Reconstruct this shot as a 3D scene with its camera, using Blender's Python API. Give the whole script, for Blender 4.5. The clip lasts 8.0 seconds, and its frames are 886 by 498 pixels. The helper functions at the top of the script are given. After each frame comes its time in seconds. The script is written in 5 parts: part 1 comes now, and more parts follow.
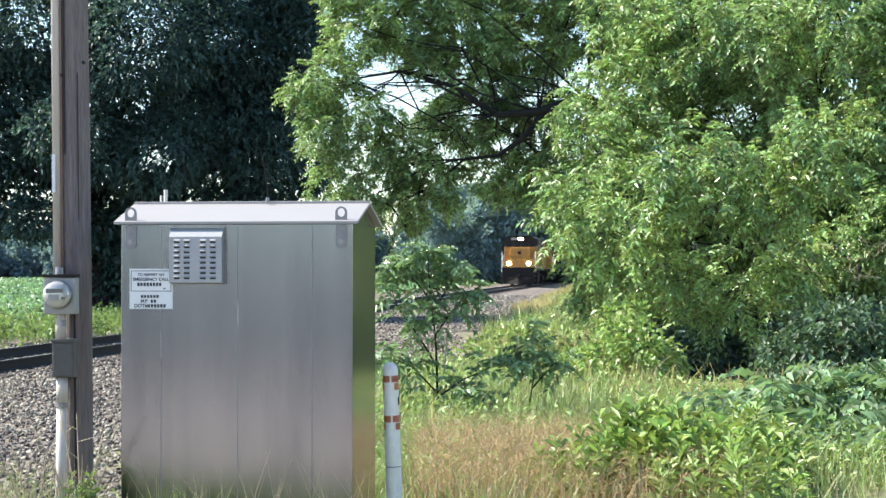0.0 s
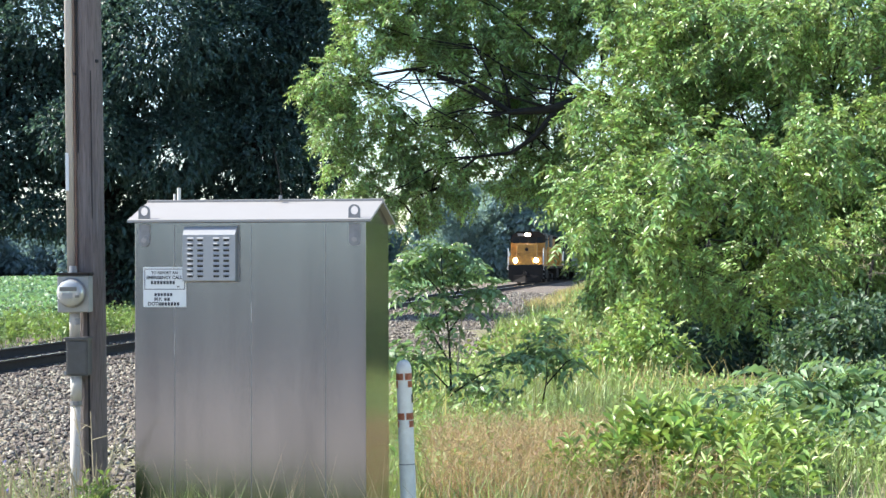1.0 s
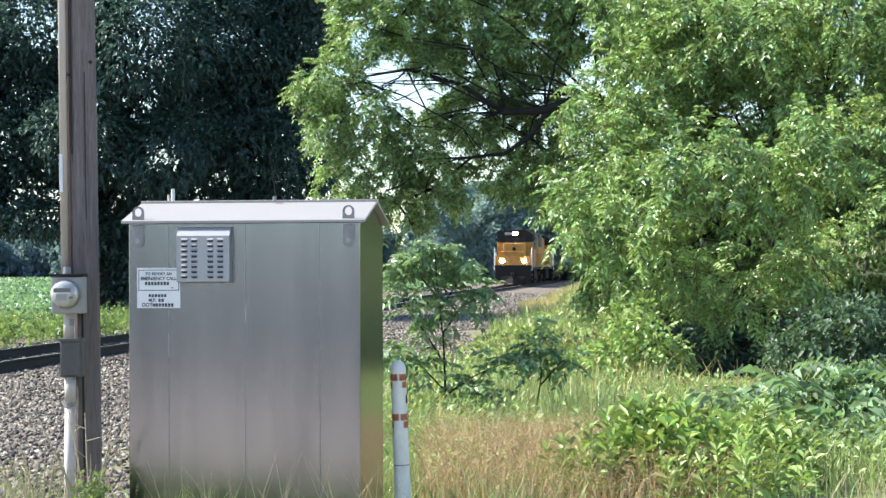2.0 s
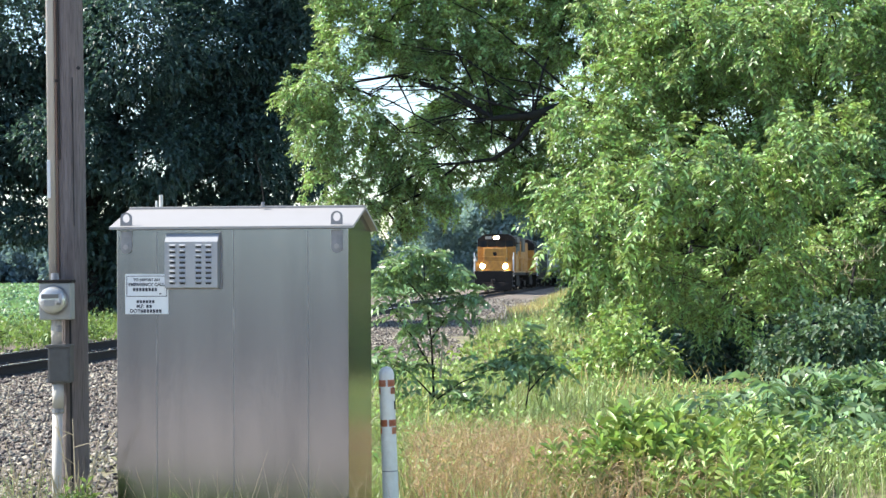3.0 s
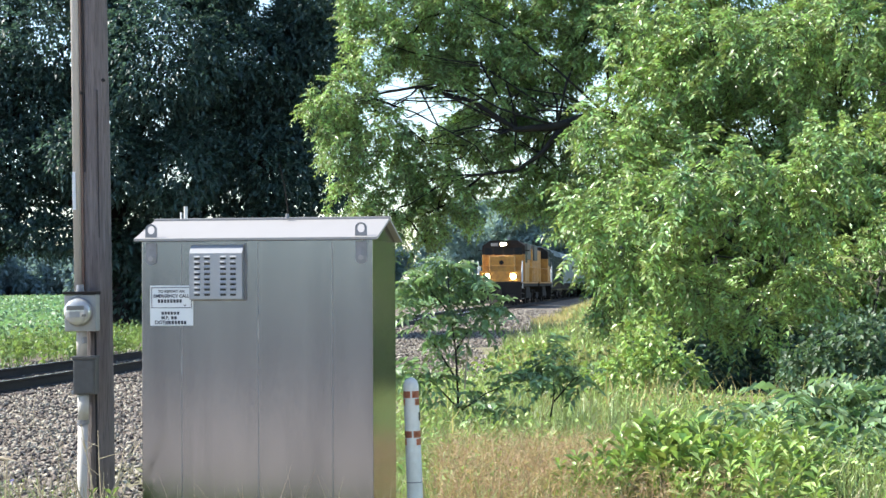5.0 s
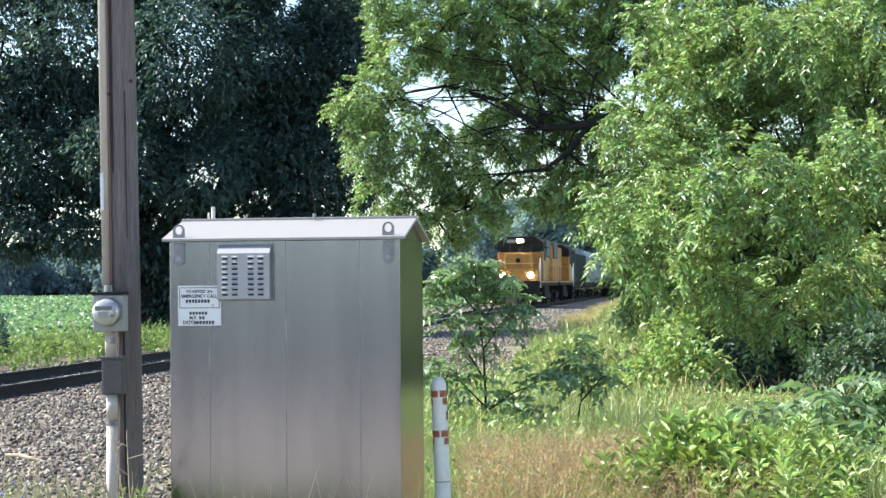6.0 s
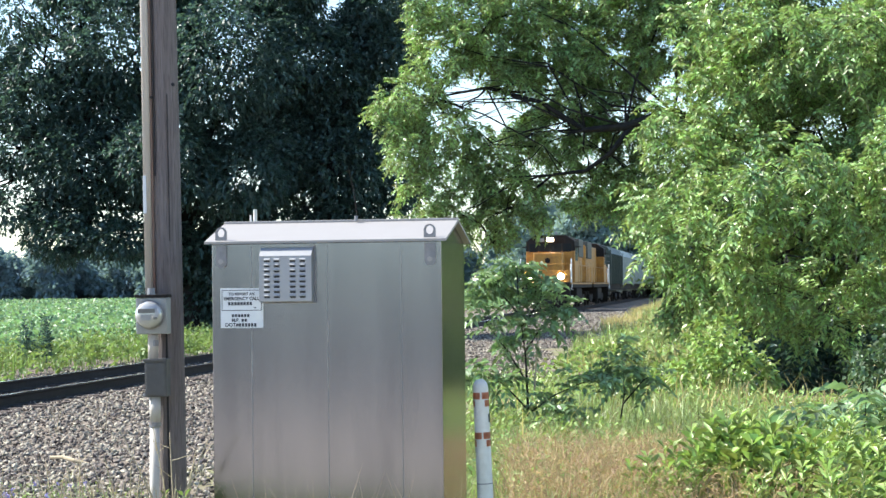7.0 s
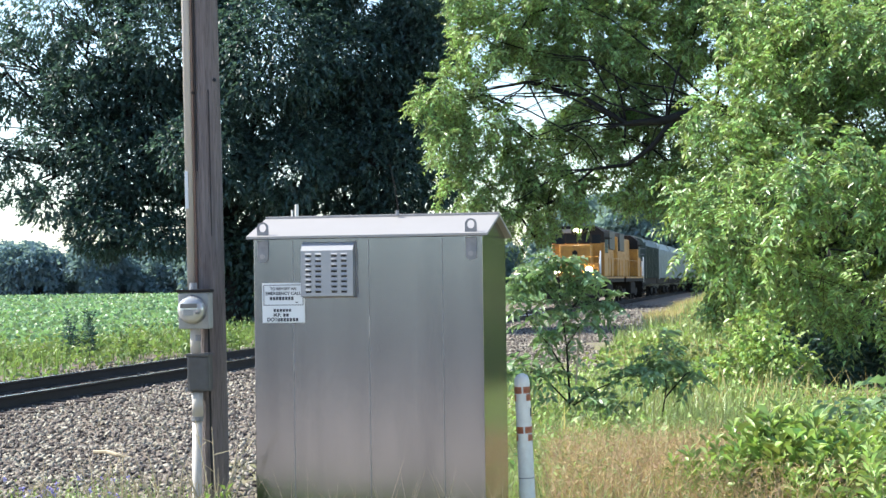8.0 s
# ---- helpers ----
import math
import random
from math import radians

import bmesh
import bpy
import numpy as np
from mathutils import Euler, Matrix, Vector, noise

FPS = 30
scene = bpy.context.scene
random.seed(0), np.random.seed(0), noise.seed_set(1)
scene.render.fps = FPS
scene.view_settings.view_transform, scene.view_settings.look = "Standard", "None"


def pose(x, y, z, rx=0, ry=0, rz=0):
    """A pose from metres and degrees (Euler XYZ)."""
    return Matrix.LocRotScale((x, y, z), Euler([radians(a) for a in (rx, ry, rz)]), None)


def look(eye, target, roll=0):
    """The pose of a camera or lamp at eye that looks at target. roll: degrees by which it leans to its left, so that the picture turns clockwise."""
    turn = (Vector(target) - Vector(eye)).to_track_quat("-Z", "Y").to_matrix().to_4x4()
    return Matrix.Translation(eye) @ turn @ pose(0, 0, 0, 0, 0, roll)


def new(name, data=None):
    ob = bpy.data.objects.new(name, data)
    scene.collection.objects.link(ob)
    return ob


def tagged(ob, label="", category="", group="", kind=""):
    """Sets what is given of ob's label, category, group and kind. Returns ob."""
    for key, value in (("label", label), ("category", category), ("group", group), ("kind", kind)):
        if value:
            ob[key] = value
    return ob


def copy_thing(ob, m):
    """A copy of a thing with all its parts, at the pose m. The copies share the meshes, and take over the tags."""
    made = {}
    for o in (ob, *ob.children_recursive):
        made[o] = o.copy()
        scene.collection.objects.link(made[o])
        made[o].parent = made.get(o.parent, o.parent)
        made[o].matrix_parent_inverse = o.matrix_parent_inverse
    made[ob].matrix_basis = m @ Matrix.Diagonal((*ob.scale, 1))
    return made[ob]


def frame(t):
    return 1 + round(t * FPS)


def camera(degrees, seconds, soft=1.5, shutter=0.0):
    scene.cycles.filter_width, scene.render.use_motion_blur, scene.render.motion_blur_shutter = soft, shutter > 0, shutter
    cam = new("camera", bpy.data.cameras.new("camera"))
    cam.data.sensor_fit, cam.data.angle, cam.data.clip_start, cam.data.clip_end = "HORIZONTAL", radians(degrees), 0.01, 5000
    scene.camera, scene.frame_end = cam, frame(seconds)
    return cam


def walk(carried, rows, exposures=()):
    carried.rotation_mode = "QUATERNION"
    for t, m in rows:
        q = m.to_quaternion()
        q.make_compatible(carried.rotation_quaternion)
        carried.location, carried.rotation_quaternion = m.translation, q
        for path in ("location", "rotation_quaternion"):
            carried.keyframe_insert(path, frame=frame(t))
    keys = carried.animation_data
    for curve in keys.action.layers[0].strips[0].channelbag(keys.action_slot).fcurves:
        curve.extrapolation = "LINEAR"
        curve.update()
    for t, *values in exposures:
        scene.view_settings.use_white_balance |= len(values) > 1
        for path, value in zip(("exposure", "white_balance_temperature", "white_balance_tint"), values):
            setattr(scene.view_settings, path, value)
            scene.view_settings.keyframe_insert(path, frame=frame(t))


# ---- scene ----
# One hand-held telephoto camera that pans from a fixed standing place.
cam = camera(26.7, 8.0)
EYE = 1.6
TURNS = [
    (0, 90.642, -0.000, -0.000),
    (0.5, 90.620, 0.041, 0.272),
    (1, 90.567, 0.127, 0.406),
    (2.5, 90.631, 0.238, 0.045),
    (3, 90.765, 0.230, -0.131),
    (3.5, 90.904, 0.218, -0.176),
    (4, 91.039, 0.211, -0.056),
    (4.5, 91.114, 0.247, 0.258),
    (6, 91.094, 0.492, 1.452),
    (6.5, 91.123, 0.551, 2.013),
    (7, 91.167, 0.637, 2.731),
    (7.5, 91.132, 0.746, 3.446),
    (8, 91.012, 0.750, 3.997),
]
walk(cam, [(t, pose(0, 0, EYE, rx, ry, rz)) for t, rx, ry, rz in TURNS])

# ---- light ----
SUN_TO = Vector((-0.70, 0.11, 0.69)).normalized()
world = bpy.data.worlds.new("sky")
scene.world = world
world.use_nodes = True
wn = world.node_tree.nodes
sky = wn.new("ShaderNodeTexSky")
sky.sky_type, sky.sun_disc = "NISHITA", False
sky.sun_elevation = math.asin(SUN_TO.z)
sky.sun_rotation = math.atan2(SUN_TO.x, SUN_TO.y)
sky.dust_density, sky.ozone_density = 0.3, 2.5
world.node_tree.links.new(sky.outputs[0], wn["Background"].inputs[0])
wn["Background"].inputs[1].default_value = 0.13
sun = new("sun", bpy.data.lights.new("sun", "SUN"))
sun.data.energy, sun.data.angle, sun.data.color = 5.0, radians(0.6), (1.0, 0.95, 0.86)
sun.matrix_world = look((0, 0, 60), Vector((0, 0, 60)) - SUN_TO)
scene.view_settings.exposure = 1.22


# ---- materials ----
def material(name, base, rough=0.7, metal=0.0, spots=None, scale=8.0, amount=0.5, bump=0.0, bump_scale=60.0,
             fine=None, stretch=(1, 1, 1), island=0.0, thin=0.0, spec=0.5):
    """Two scales of noise between base and spots, a fine grain, bump, and a tint that differs from piece to piece."""
    m = bpy.data.materials.new(name)
    m.use_nodes = True
    nt = m.node_tree
    n, l = nt.nodes, nt.links
    b = n["Principled BSDF"]
    b.inputs["Roughness"].default_value, b.inputs["Metallic"].default_value = rough, metal
    b.inputs["Specular IOR Level"].default_value = spec
    co = n.new("ShaderNodeTexCoord")
    mp = n.new("ShaderNodeMapping")
    mp.inputs["Scale"].default_value = stretch
    l.new(co.outputs["Object"], mp.inputs[0])
    n1 = n.new("ShaderNodeTexNoise")
    n1.inputs["Scale"].default_value, n1.inputs["Detail"].default_value, n1.inputs["Roughness"].default_value = scale, 6, 0.65
    l.new(mp.outputs[0], n1.inputs["Vector"])
    ramp = n.new("ShaderNodeValToRGB")
    ramp.color_ramp.elements[0].position, ramp.color_ramp.elements[1].position = 0.5 - 0.22 / max(amount, 0.05) * 0.5, 0.5 + 0.22
    ramp.color_ramp.elements[0].color = (*base, 1)
    ramp.color_ramp.elements[1].color = (*(spots or [c * 0.8 for c in base]), 1)
    l.new(n1.outputs["Fac"], ramp.inputs[0])
    colour = ramp.outputs[0]
    n2 = n.new("ShaderNodeTexNoise")
    n2.inputs["Scale"].default_value, n2.inputs["Detail"].default_value = bump_scale, 4
    l.new(mp.outputs[0], n2.inputs["Vector"])
    if fine:
        mix = n.new("ShaderNodeMix")
        mix.data_type = "RGBA"
        mr = n.new("ShaderNodeMapRange")
        mr.inputs[1].default_value, mr.inputs[2].default_value, mr.inputs[4].default_value = 0.5, 0.75, 0.8
        l.new(n2.outputs["Fac"], mr.inputs[0])
        l.new(mr.outputs[0], mix.inputs[0])
        l.new(colour, mix.inputs[6])
        mix.inputs[7].default_value = (*fine, 1)
        colour = mix.outputs[2]
    if island:
        geo = n.new("ShaderNodeNewGeometry")
        hs = n.new("ShaderNodeHueSaturation")
        for out, lo, hi in (("Value", 1 - island, 1 + island), ("Hue", 0.5 - island * 0.06, 0.5 + island * 0.06)):
            r = n.new("ShaderNodeMapRange")
            r.inputs[3].default_value, r.inputs[4].default_value = lo, hi
            l.new(geo.outputs["Random Per Island"], r.inputs[0])
            l.new(r.outputs[0], hs.inputs[out])
        l.new(colour, hs.inputs["Color"])
        colour = hs.outputs[0]
    l.new(colour, b.inputs["Base Color"])
    if bump:
        bp = n.new("ShaderNodeBump")
        bp.inputs["Strength"].default_value, bp.inputs["Distance"].default_value = bump, 0.02
        l.new(n2.outputs["Fac"], bp.inputs["Height"])
        l.new(bp.outputs[0], b.inputs["Normal"])
    if thin:
        tr = n.new("ShaderNodeBsdfTranslucent")
        boost = n.new("ShaderNodeMix")
        boost.data_type, boost.blend_type = "RGBA", "MULTIPLY"
        boost.inputs[0].default_value = 1.0
        boost.inputs[7].default_value = (1.4, 1.45, 0.95, 1)
        l.new(colour, boost.inputs[6])
        l.new(boost.outputs[2], tr.inputs[0])
        ms = n.new("ShaderNodeMixShader")
        ms.inputs[0].default_value = thin
        l.new(b.outputs[0], ms.inputs[1])
        l.new(tr.outputs[0], ms.inputs[2])
        l.new(ms.outputs[0], n["Material Output"].inputs[0])
    return m


def glow(name, colour, strength):
    m = material(name, colour, 0.2)
    b = m.node_tree.nodes["Principled BSDF"]
    b.inputs["Emission Color"].default_value, b.inputs["Emission Strength"].default_value = (*colour, 1), strength
    return m


ALU = material("brushed aluminium", (0.27, 0.283, 0.312), 0.17, 1.0, (0.20, 0.212, 0.238), 4.5, 0.9, 0.04, 90, stretch=(1, 1, 0.12))
ALU_HOOD = material("dull aluminium sheet", (0.36, 0.37, 0.385), 0.5, 0.5, (0.31, 0.32, 0.335), 6, 0.6, 0.03, 80)
ALU_ROOF = material("weathered aluminium roof", (0.325, 0.312, 0.305), 0.6, 0.2, (0.31, 0.297, 0.287), 5, 0.5, 0.02, 70)
STEEL = material("galvanised steel", (0.27, 0.27, 0.28), 0.5, 0.7, (0.2, 0.2, 0.21), 25, 0.5, 0.05, 120)
POLE_WOOD = material("weathered pole wood", (0.20, 0.172, 0.165), 0.9, 0, (0.11, 0.092, 0.09), 9, 0.6, 0.6, 35, (0.07, 0.055, 0.05), stretch=(4, 4, 0.22))
WHITE = material("white plastic", (0.78, 0.78, 0.76), 0.5, 0, (0.6, 0.58, 0.54), 12, 0.4)
ORANGE = material("orange reflective tape", (0.55, 0.13, 0.05), 0.5, 0, (0.62, 0.3, 0.18), 60, 0.5)
PLATE = material("sign plate", (0.72, 0.74, 0.75), 0.45, 0, (0.66, 0.68, 0.7), 10)
INK = material("sign ink", (0.03, 0.035, 0.05), 0.6)
DARK = material("dark opening", (0.02, 0.02, 0.022), 0.8)
RAIL = material("rusty rail steel", (0.03, 0.023, 0.02), 0.85, 0.0, (0.018, 0.015, 0.014), 6, 0.5, 0.2, 40)
RAIL_TOP = material("polished rail head", (0.75, 0.75, 0.76), 0.22, 1.0, (0.6, 0.6, 0.6), 5)
TIE = material("creosoted tie wood", (0.11, 0.085, 0.07), 0.9, 0, (0.05, 0.04, 0.035), 6, 0.5, 0.5, 40, stretch=(1, 6, 6))
STONE = material("crushed limestone ballast", (0.29, 0.255, 0.22), 0.9, 0, (0.09, 0.078, 0.066), 14, 0.5, 0.3, 70, island=0.85)
BARK = material("dark tree bark", (0.022, 0.019, 0.018), 0.95, 0, (0.013, 0.012, 0.012), 10, 0.6, 0.8, 25, stretch=(3, 3, 0.5))
LEAF = material("sunlit locust leaves", (0.355, 0.455, 0.165), 0.36, 0, (0.14, 0.235, 0.115), 0.9, 0.7, island=0.6, thin=0.22)
# the grove's back-lit shade and bluish haze are part of this leaf colour
LEAF_DARK = material("dark leaves with shade tint", (0.062, 0.112, 0.102), 0.42, 0, (0.046, 0.09, 0.083), 0.5, 0.6, island=0.45, thin=0.38)
LEAF_SHRUB = material("shrub leaves", (0.32, 0.42, 0.125), 0.42, 0, (0.20, 0.30, 0.10), 3, 0.6, island=0.4, thin=0.25)
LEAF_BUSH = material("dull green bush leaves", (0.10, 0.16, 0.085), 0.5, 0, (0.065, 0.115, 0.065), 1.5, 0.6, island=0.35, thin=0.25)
GRASS = material("green grass", (0.28, 0.34, 0.13), 0.45, 0, (0.21, 0.26, 0.10), 1.2, 0.6, island=0.5, thin=0.25)
GRASS_DRY = material("dry seeding grass", (0.44, 0.34, 0.17), 0.7, 0, (0.36, 0.33, 0.14), 2, 0.6, island=0.35, thin=0.3)
CROP = material("soybean crop leaves", (0.20, 0.33, 0.17), 0.5, 0, (0.15, 0.27, 0.13), 0.3, 0.6, island=0.3, thin=0.3)
LEAF_SUMAC = material("broad sumac leaves", (0.21, 0.30, 0.15), 0.36, 0, (0.14, 0.225, 0.11), 3, 0.6, island=0.4, thin=0.28)
LEAF_WEED = material("yellow-green weed leaves", (0.18, 0.25, 0.085), 0.5, 0, (0.12, 0.19, 0.06), 2, 0.6, island=0.3, thin=0.4)
BROWN_SEED = material("red-brown dry grass", (0.38, 0.24, 0.16), 0.8, 0, (0.42, 0.33, 0.19), 3, 0.6, island=0.35, thin=0.25)
STRAW = material("pale dry stalks", (0.45, 0.38, 0.26), 0.8, 0, (0.34, 0.28, 0.18), 8, 0.5, island=0.2)
FLOWER = material("violet-blue flowers", (0.30, 0.28, 0.62), 0.6, 0, (0.24, 0.22, 0.55), 20, island=0.2, thin=0.3)
PVC = material("weathered white conduit", (0.47, 0.45, 0.42), 0.6, 0, (0.42, 0.38, 0.33), 9, 0.6, stretch=(1, 1, 0.3))
METER_BOX = material("painted meter box", (0.33, 0.34, 0.335), 0.55, 0.2, (0.27, 0.28, 0.275), 12, 0.5)
SWITCH_BOX = material("dark grey switch box", (0.10, 0.10, 0.10), 0.6, 0.2, (0.075, 0.072, 0.07), 14, 0.5)
METER_GLASS = material("meter cover", (0.55, 0.56, 0.55), 0.06, 0.3, (0.42, 0.43, 0.43), 8)
METER_FACE = material("meter register", (0.16, 0.16, 0.15), 0.4)
# distance haze is put into the pale bluish colour of these two woods
WOODS = material("far woodland tinted for haze", (0.20, 0.285, 0.33), 1.0, 0, (0.165, 0.25, 0.295), 0.15, 0.6, island=0.05, thin=0.3, spec=0.05)
WOODS_NEAR = material("trackside woodland tinted for haze", (0.24, 0.33, 0.345), 0.95, 0, (0.18, 0.26, 0.28), 0.15, 0.6, island=0.15, thin=0.35, spec=0.1)
STREAK = material("mineral streak", (0.46, 0.46, 0.47), 0.4, 0.95, (0.4, 0.4, 0.4), 20, stretch=(1, 1, 0.2))
YELLOW = material("yellow locomotive paint", (0.50, 0.235, 0.035), 0.5, 0, (0.25, 0.115, 0.03), 3, 0.8)
DARK_GREEN = material("dark green locomotive paint", (0.05, 0.075, 0.06), 0.5, 0, (0.035, 0.05, 0.042), 3, 0.5)
LOCO_DARK = material("dark grey locomotive paint", (0.024, 0.020, 0.018), 0.8, 0, (0.017, 0.015, 0.014), 3, spec=0.2)
LOCO_GREY = material("grey locomotive paint", (0.07, 0.075, 0.07), 0.6, 0, (0.045, 0.05, 0.047), 2)
HOPPER = material("pale grey hopper paint", (0.42, 0.47, 0.45), 0.6, 0, (0.32, 0.36, 0.35), 1.5, 0.6)
GLASS = material("dark cab glass", (0.02, 0.025, 0.03), 0.08)
LAMP = glow("lit headlight", (1.0, 0.82, 0.55), 80)


# ---- shared builders ----
def part(name, bm, mat, parent=None, label="", m=None, smooth=False):
    """Links a bmesh as one mesh object, under a thing or a part if one is given."""
    me = bpy.data.meshes.new(name)
    bm.to_mesh(me)
    bm.free()
    me.materials.append(mat)
    if smooth:
        me.shade_smooth()
    ob = new(name, me)
    if parent:
        ob.parent = parent
    if m:
        ob.matrix_basis = m
    return tagged(ob, label)


def thing(name, m, label, category, group="", kind=""):
    ob = new(name)
    ob.matrix_basis = m
    return tagged(ob, label, category, group, kind)


def box(x0, x1, y0, y1, z0, z1, bevel=0.0, bm=None):
    bm = bm or bmesh.new()
    made = bmesh.ops.create_cube(bm, size=1.0, matrix=Matrix.Translation(((x0 + x1) / 2, (y0 + y1) / 2, (z0 + z1) / 2)) @ Matrix.Diagonal((x1 - x0, y1 - y0, z1 - z0, 1)))
    if bevel:
        edges = {e for v in made["verts"] for e in v.link_edges}
        bmesh.ops.bevel(bm, geom=list(edges), offset=bevel, segments=2, affect="EDGES", profile=0.6)
    return bm


def rod(a, b, r0, r1=None, sides=10, bm=None, bevel=0.0):
    """A tapered round bar from a to b."""
    bm = bm or bmesh.new()
    a, b = Vector(a), Vector(b)
    way = b - a
    m = Matrix.Translation((a + b) / 2) @ way.to_track_quat("Z", "Y").to_matrix().to_4x4()
    made = bmesh.ops.create_cone(bm, cap_ends=True, segments=sides, radius1=r0, radius2=r0 if r1 is None else r1, depth=way.length, matrix=m)
    if bevel:
        edges = {e for v in made["verts"] for e in v.link_edges if any(len(f.verts) > 4 for f in e.link_faces)}
        bmesh.ops.bevel(bm, geom=list(edges), offset=bevel, segments=3, affect="EDGES")
    return bm


def prism(outline, y0, y1, bm=None):
    """An outline of (x, z) drawn out from y0 to y1."""
    bm = bm or bmesh.new()
    a = [bm.verts.new((x, y0, z)) for x, z in outline]
    b = [bm.verts.new((x, y1, z)) for x, z in outline]
    bm.faces.new(a)
    bm.faces.new(b[::-1])
    for i in range(len(a)):
        j = (i + 1) % len(a)
        bm.faces.new((a[j], a[i], b[i], b[j]))
    bmesh.ops.recalc_face_normals(bm, faces=bm.faces)
    return bm


def tube(points, radii, sides=7, bm=None):
    """A bent limb along points with a radius at each."""
    bm = bm or bmesh.new()
    rings = []
    for i, p in enumerate(points):
        p = Vector(p)
        way = Vector(points[min(i + 1, len(points) - 1)]) - Vector(points[max(i - 1, 0)])
        q = way.to_track_quat("Z", "Y")
        rings.append([bm.verts.new(p + q @ Vector((math.cos(a) * radii[i], math.sin(a) * radii[i], 0))) for a in (2 * math.pi * k / sides for k in range(sides))])
    for r, s in zip(rings, rings[1:]):
        for k in range(sides):
            j = (k + 1) % sides
            bm.faces.new((r[k], r[j], s[j], s[k]))
    bm.faces.new(rings[0][::-1])
    bm.faces.new(rings[-1])
    return bm


def raw(name, verts, faces, mat, parent=None, label="", kind="", category=""):
    """A mesh from arrays: verts (n, 3), faces (m, k) all of one size."""
    me = bpy.data.meshes.new(name)
    verts, faces = np.asarray(verts, np.float32), np.asarray(faces, np.int32)
    me.vertices.add(len(verts))
    me.vertices.foreach_set("co", verts.ravel())
    k = faces.shape[1]
    me.loops.add(faces.size)
    me.loops.foreach_set("vertex_index", faces.ravel())
    me.polygons.add(len(faces))
    me.polygons.foreach_set("loop_start", np.arange(len(faces), dtype=np.int32) * k)
    me.update(calc_edges=True)
    me.validate()
    me.materials.append(mat)
    ob = new(name, me)
    if parent:
        ob.parent = parent
    return tagged(ob, label, category, "", kind)


def unit(v):
    return v / np.maximum(np.linalg.norm(v, axis=-1, keepdims=True), 1e-9)


def leaves(rng, base, way, length, width, droop=0.3):
    """Single leaves: a bent diamond of two quads each, from base along way. Returns verts, faces."""
    n = len(base)
    way = unit(way)
    side = unit(np.cross(way, rng.normal(size=(n, 3)) * 0.6 + [0, 0, 1.0]))
    up = np.cross(side, way)
    L, W = np.broadcast_to(length, (n,))[:, None], np.broadcast_to(width, (n,))[:, None]
    mid = base + way * L * 0.45
    tip = base + way * L - up * 0 + np.array([0, 0, -1]) * L * droop
    fold = up * W * 0.18
    v = np.stack([base, mid + side * W * 0.5 + fold, tip, mid - side * W * 0.5 + fold], 1)
    f = np.array([[0, 1, 2], [0, 2, 3]])
    return v.reshape(-1, 3), (np.arange(n)[:, None, None] * 4 + f).reshape(-1, 3)


def blades(rng, base, height, width, lean=0.35):
    """Grass: bent tapering blades of three triangles each."""
    n = len(base)
    a = rng.uniform(0, 2 * np.pi, n)
    side = np.stack([np.cos(a), np.sin(a), np.zeros(n)], 1)
    b = rng.uniform(0, 2 * np.pi, n)
    bend = np.stack([np.cos(b), np.sin(b), np.zeros(n)], 1) * (lean * rng.random(n) * height)[:, None]
    up = np.array([0, 0, 1.0]) * np.broadcast_to(height, (n,))[:, None]
    W = np.broadcast_to(width, (n,))[:, None]
    mid = base + up * 0.55 + bend * 0.3
    v = np.stack([base - side * W * 0.5, base + side * W * 0.5, mid - side * W * 0.4, mid + side * W * 0.4, base + up * 0.95 + bend], 1)
    f = np.array([[0, 1, 3], [0, 3, 2], [2, 3, 4]])
    return v.reshape(-1, 3), (np.arange(n)[:, None, None] * 5 + f).reshape(-1, 3)


def merge(*sets):
    """Joins several (verts, faces) pairs into one."""
    V, F, k = [], [], 0
    for v, f in sets:
        V.append(v)
        F.append(f + k)
        k += len(v)
    return np.concatenate(V), np.concatenate(F)


def pinnate(rng, base, way, length, pairs=5, leaf=0.34, wide=0.46):
    """Feathered leaves: a drooping stalk with pairs of leaflets; all leaflets of all leaves. Returns verts, faces."""
    n = len(base)
    way = unit(way)
    side = unit(np.cross(way, np.array([0, 0, 1.0]) + rng.normal(size=(n, 3)) * 0.35))
    L = np.broadcast_to(length, (n,))
    B, W, S = [], [], []
    for k in range(pairs):
        s = (k + 0.8) / pairs
        p = base + way * (L * s)[:, None] + np.array([0, 0, -0.35]) * (L * s * s)[:, None]
        for sg in (-1, 1):
            B.append(p)
            W.append(side * sg + way * 0.45 + np.array([0, 0, -0.25]) + rng.normal(size=(n, 3)) * 0.15)
            S.append(L * leaf * (1.15 - 0.5 * abs(s - 0.5)))
    B, W, S = np.concatenate(B), np.concatenate(W), np.concatenate(S)
    return leaves(rng, B, W, S, S * wide, 0.25)


# ---- the large structure ----
SLOPE, RAIL_Z0, GRADE = 0.1065, 0.122, 0.0005
TRACK = pose(-11.07, 0, RAIL_Z0, math.degrees(math.atan(GRADE)), 0, -math.degrees(math.atan(SLOPE)))


def smooth(a, b, x):
    t = np.clip((x - a) / (b - a), 0, 1)
    return t * t * (3 - 2 * t)


def beside(x, y):
    """Metres to the right of the track's middle."""
    return (x - (-11.07 + SLOPE * y)) / math.hypot(1, SLOPE)


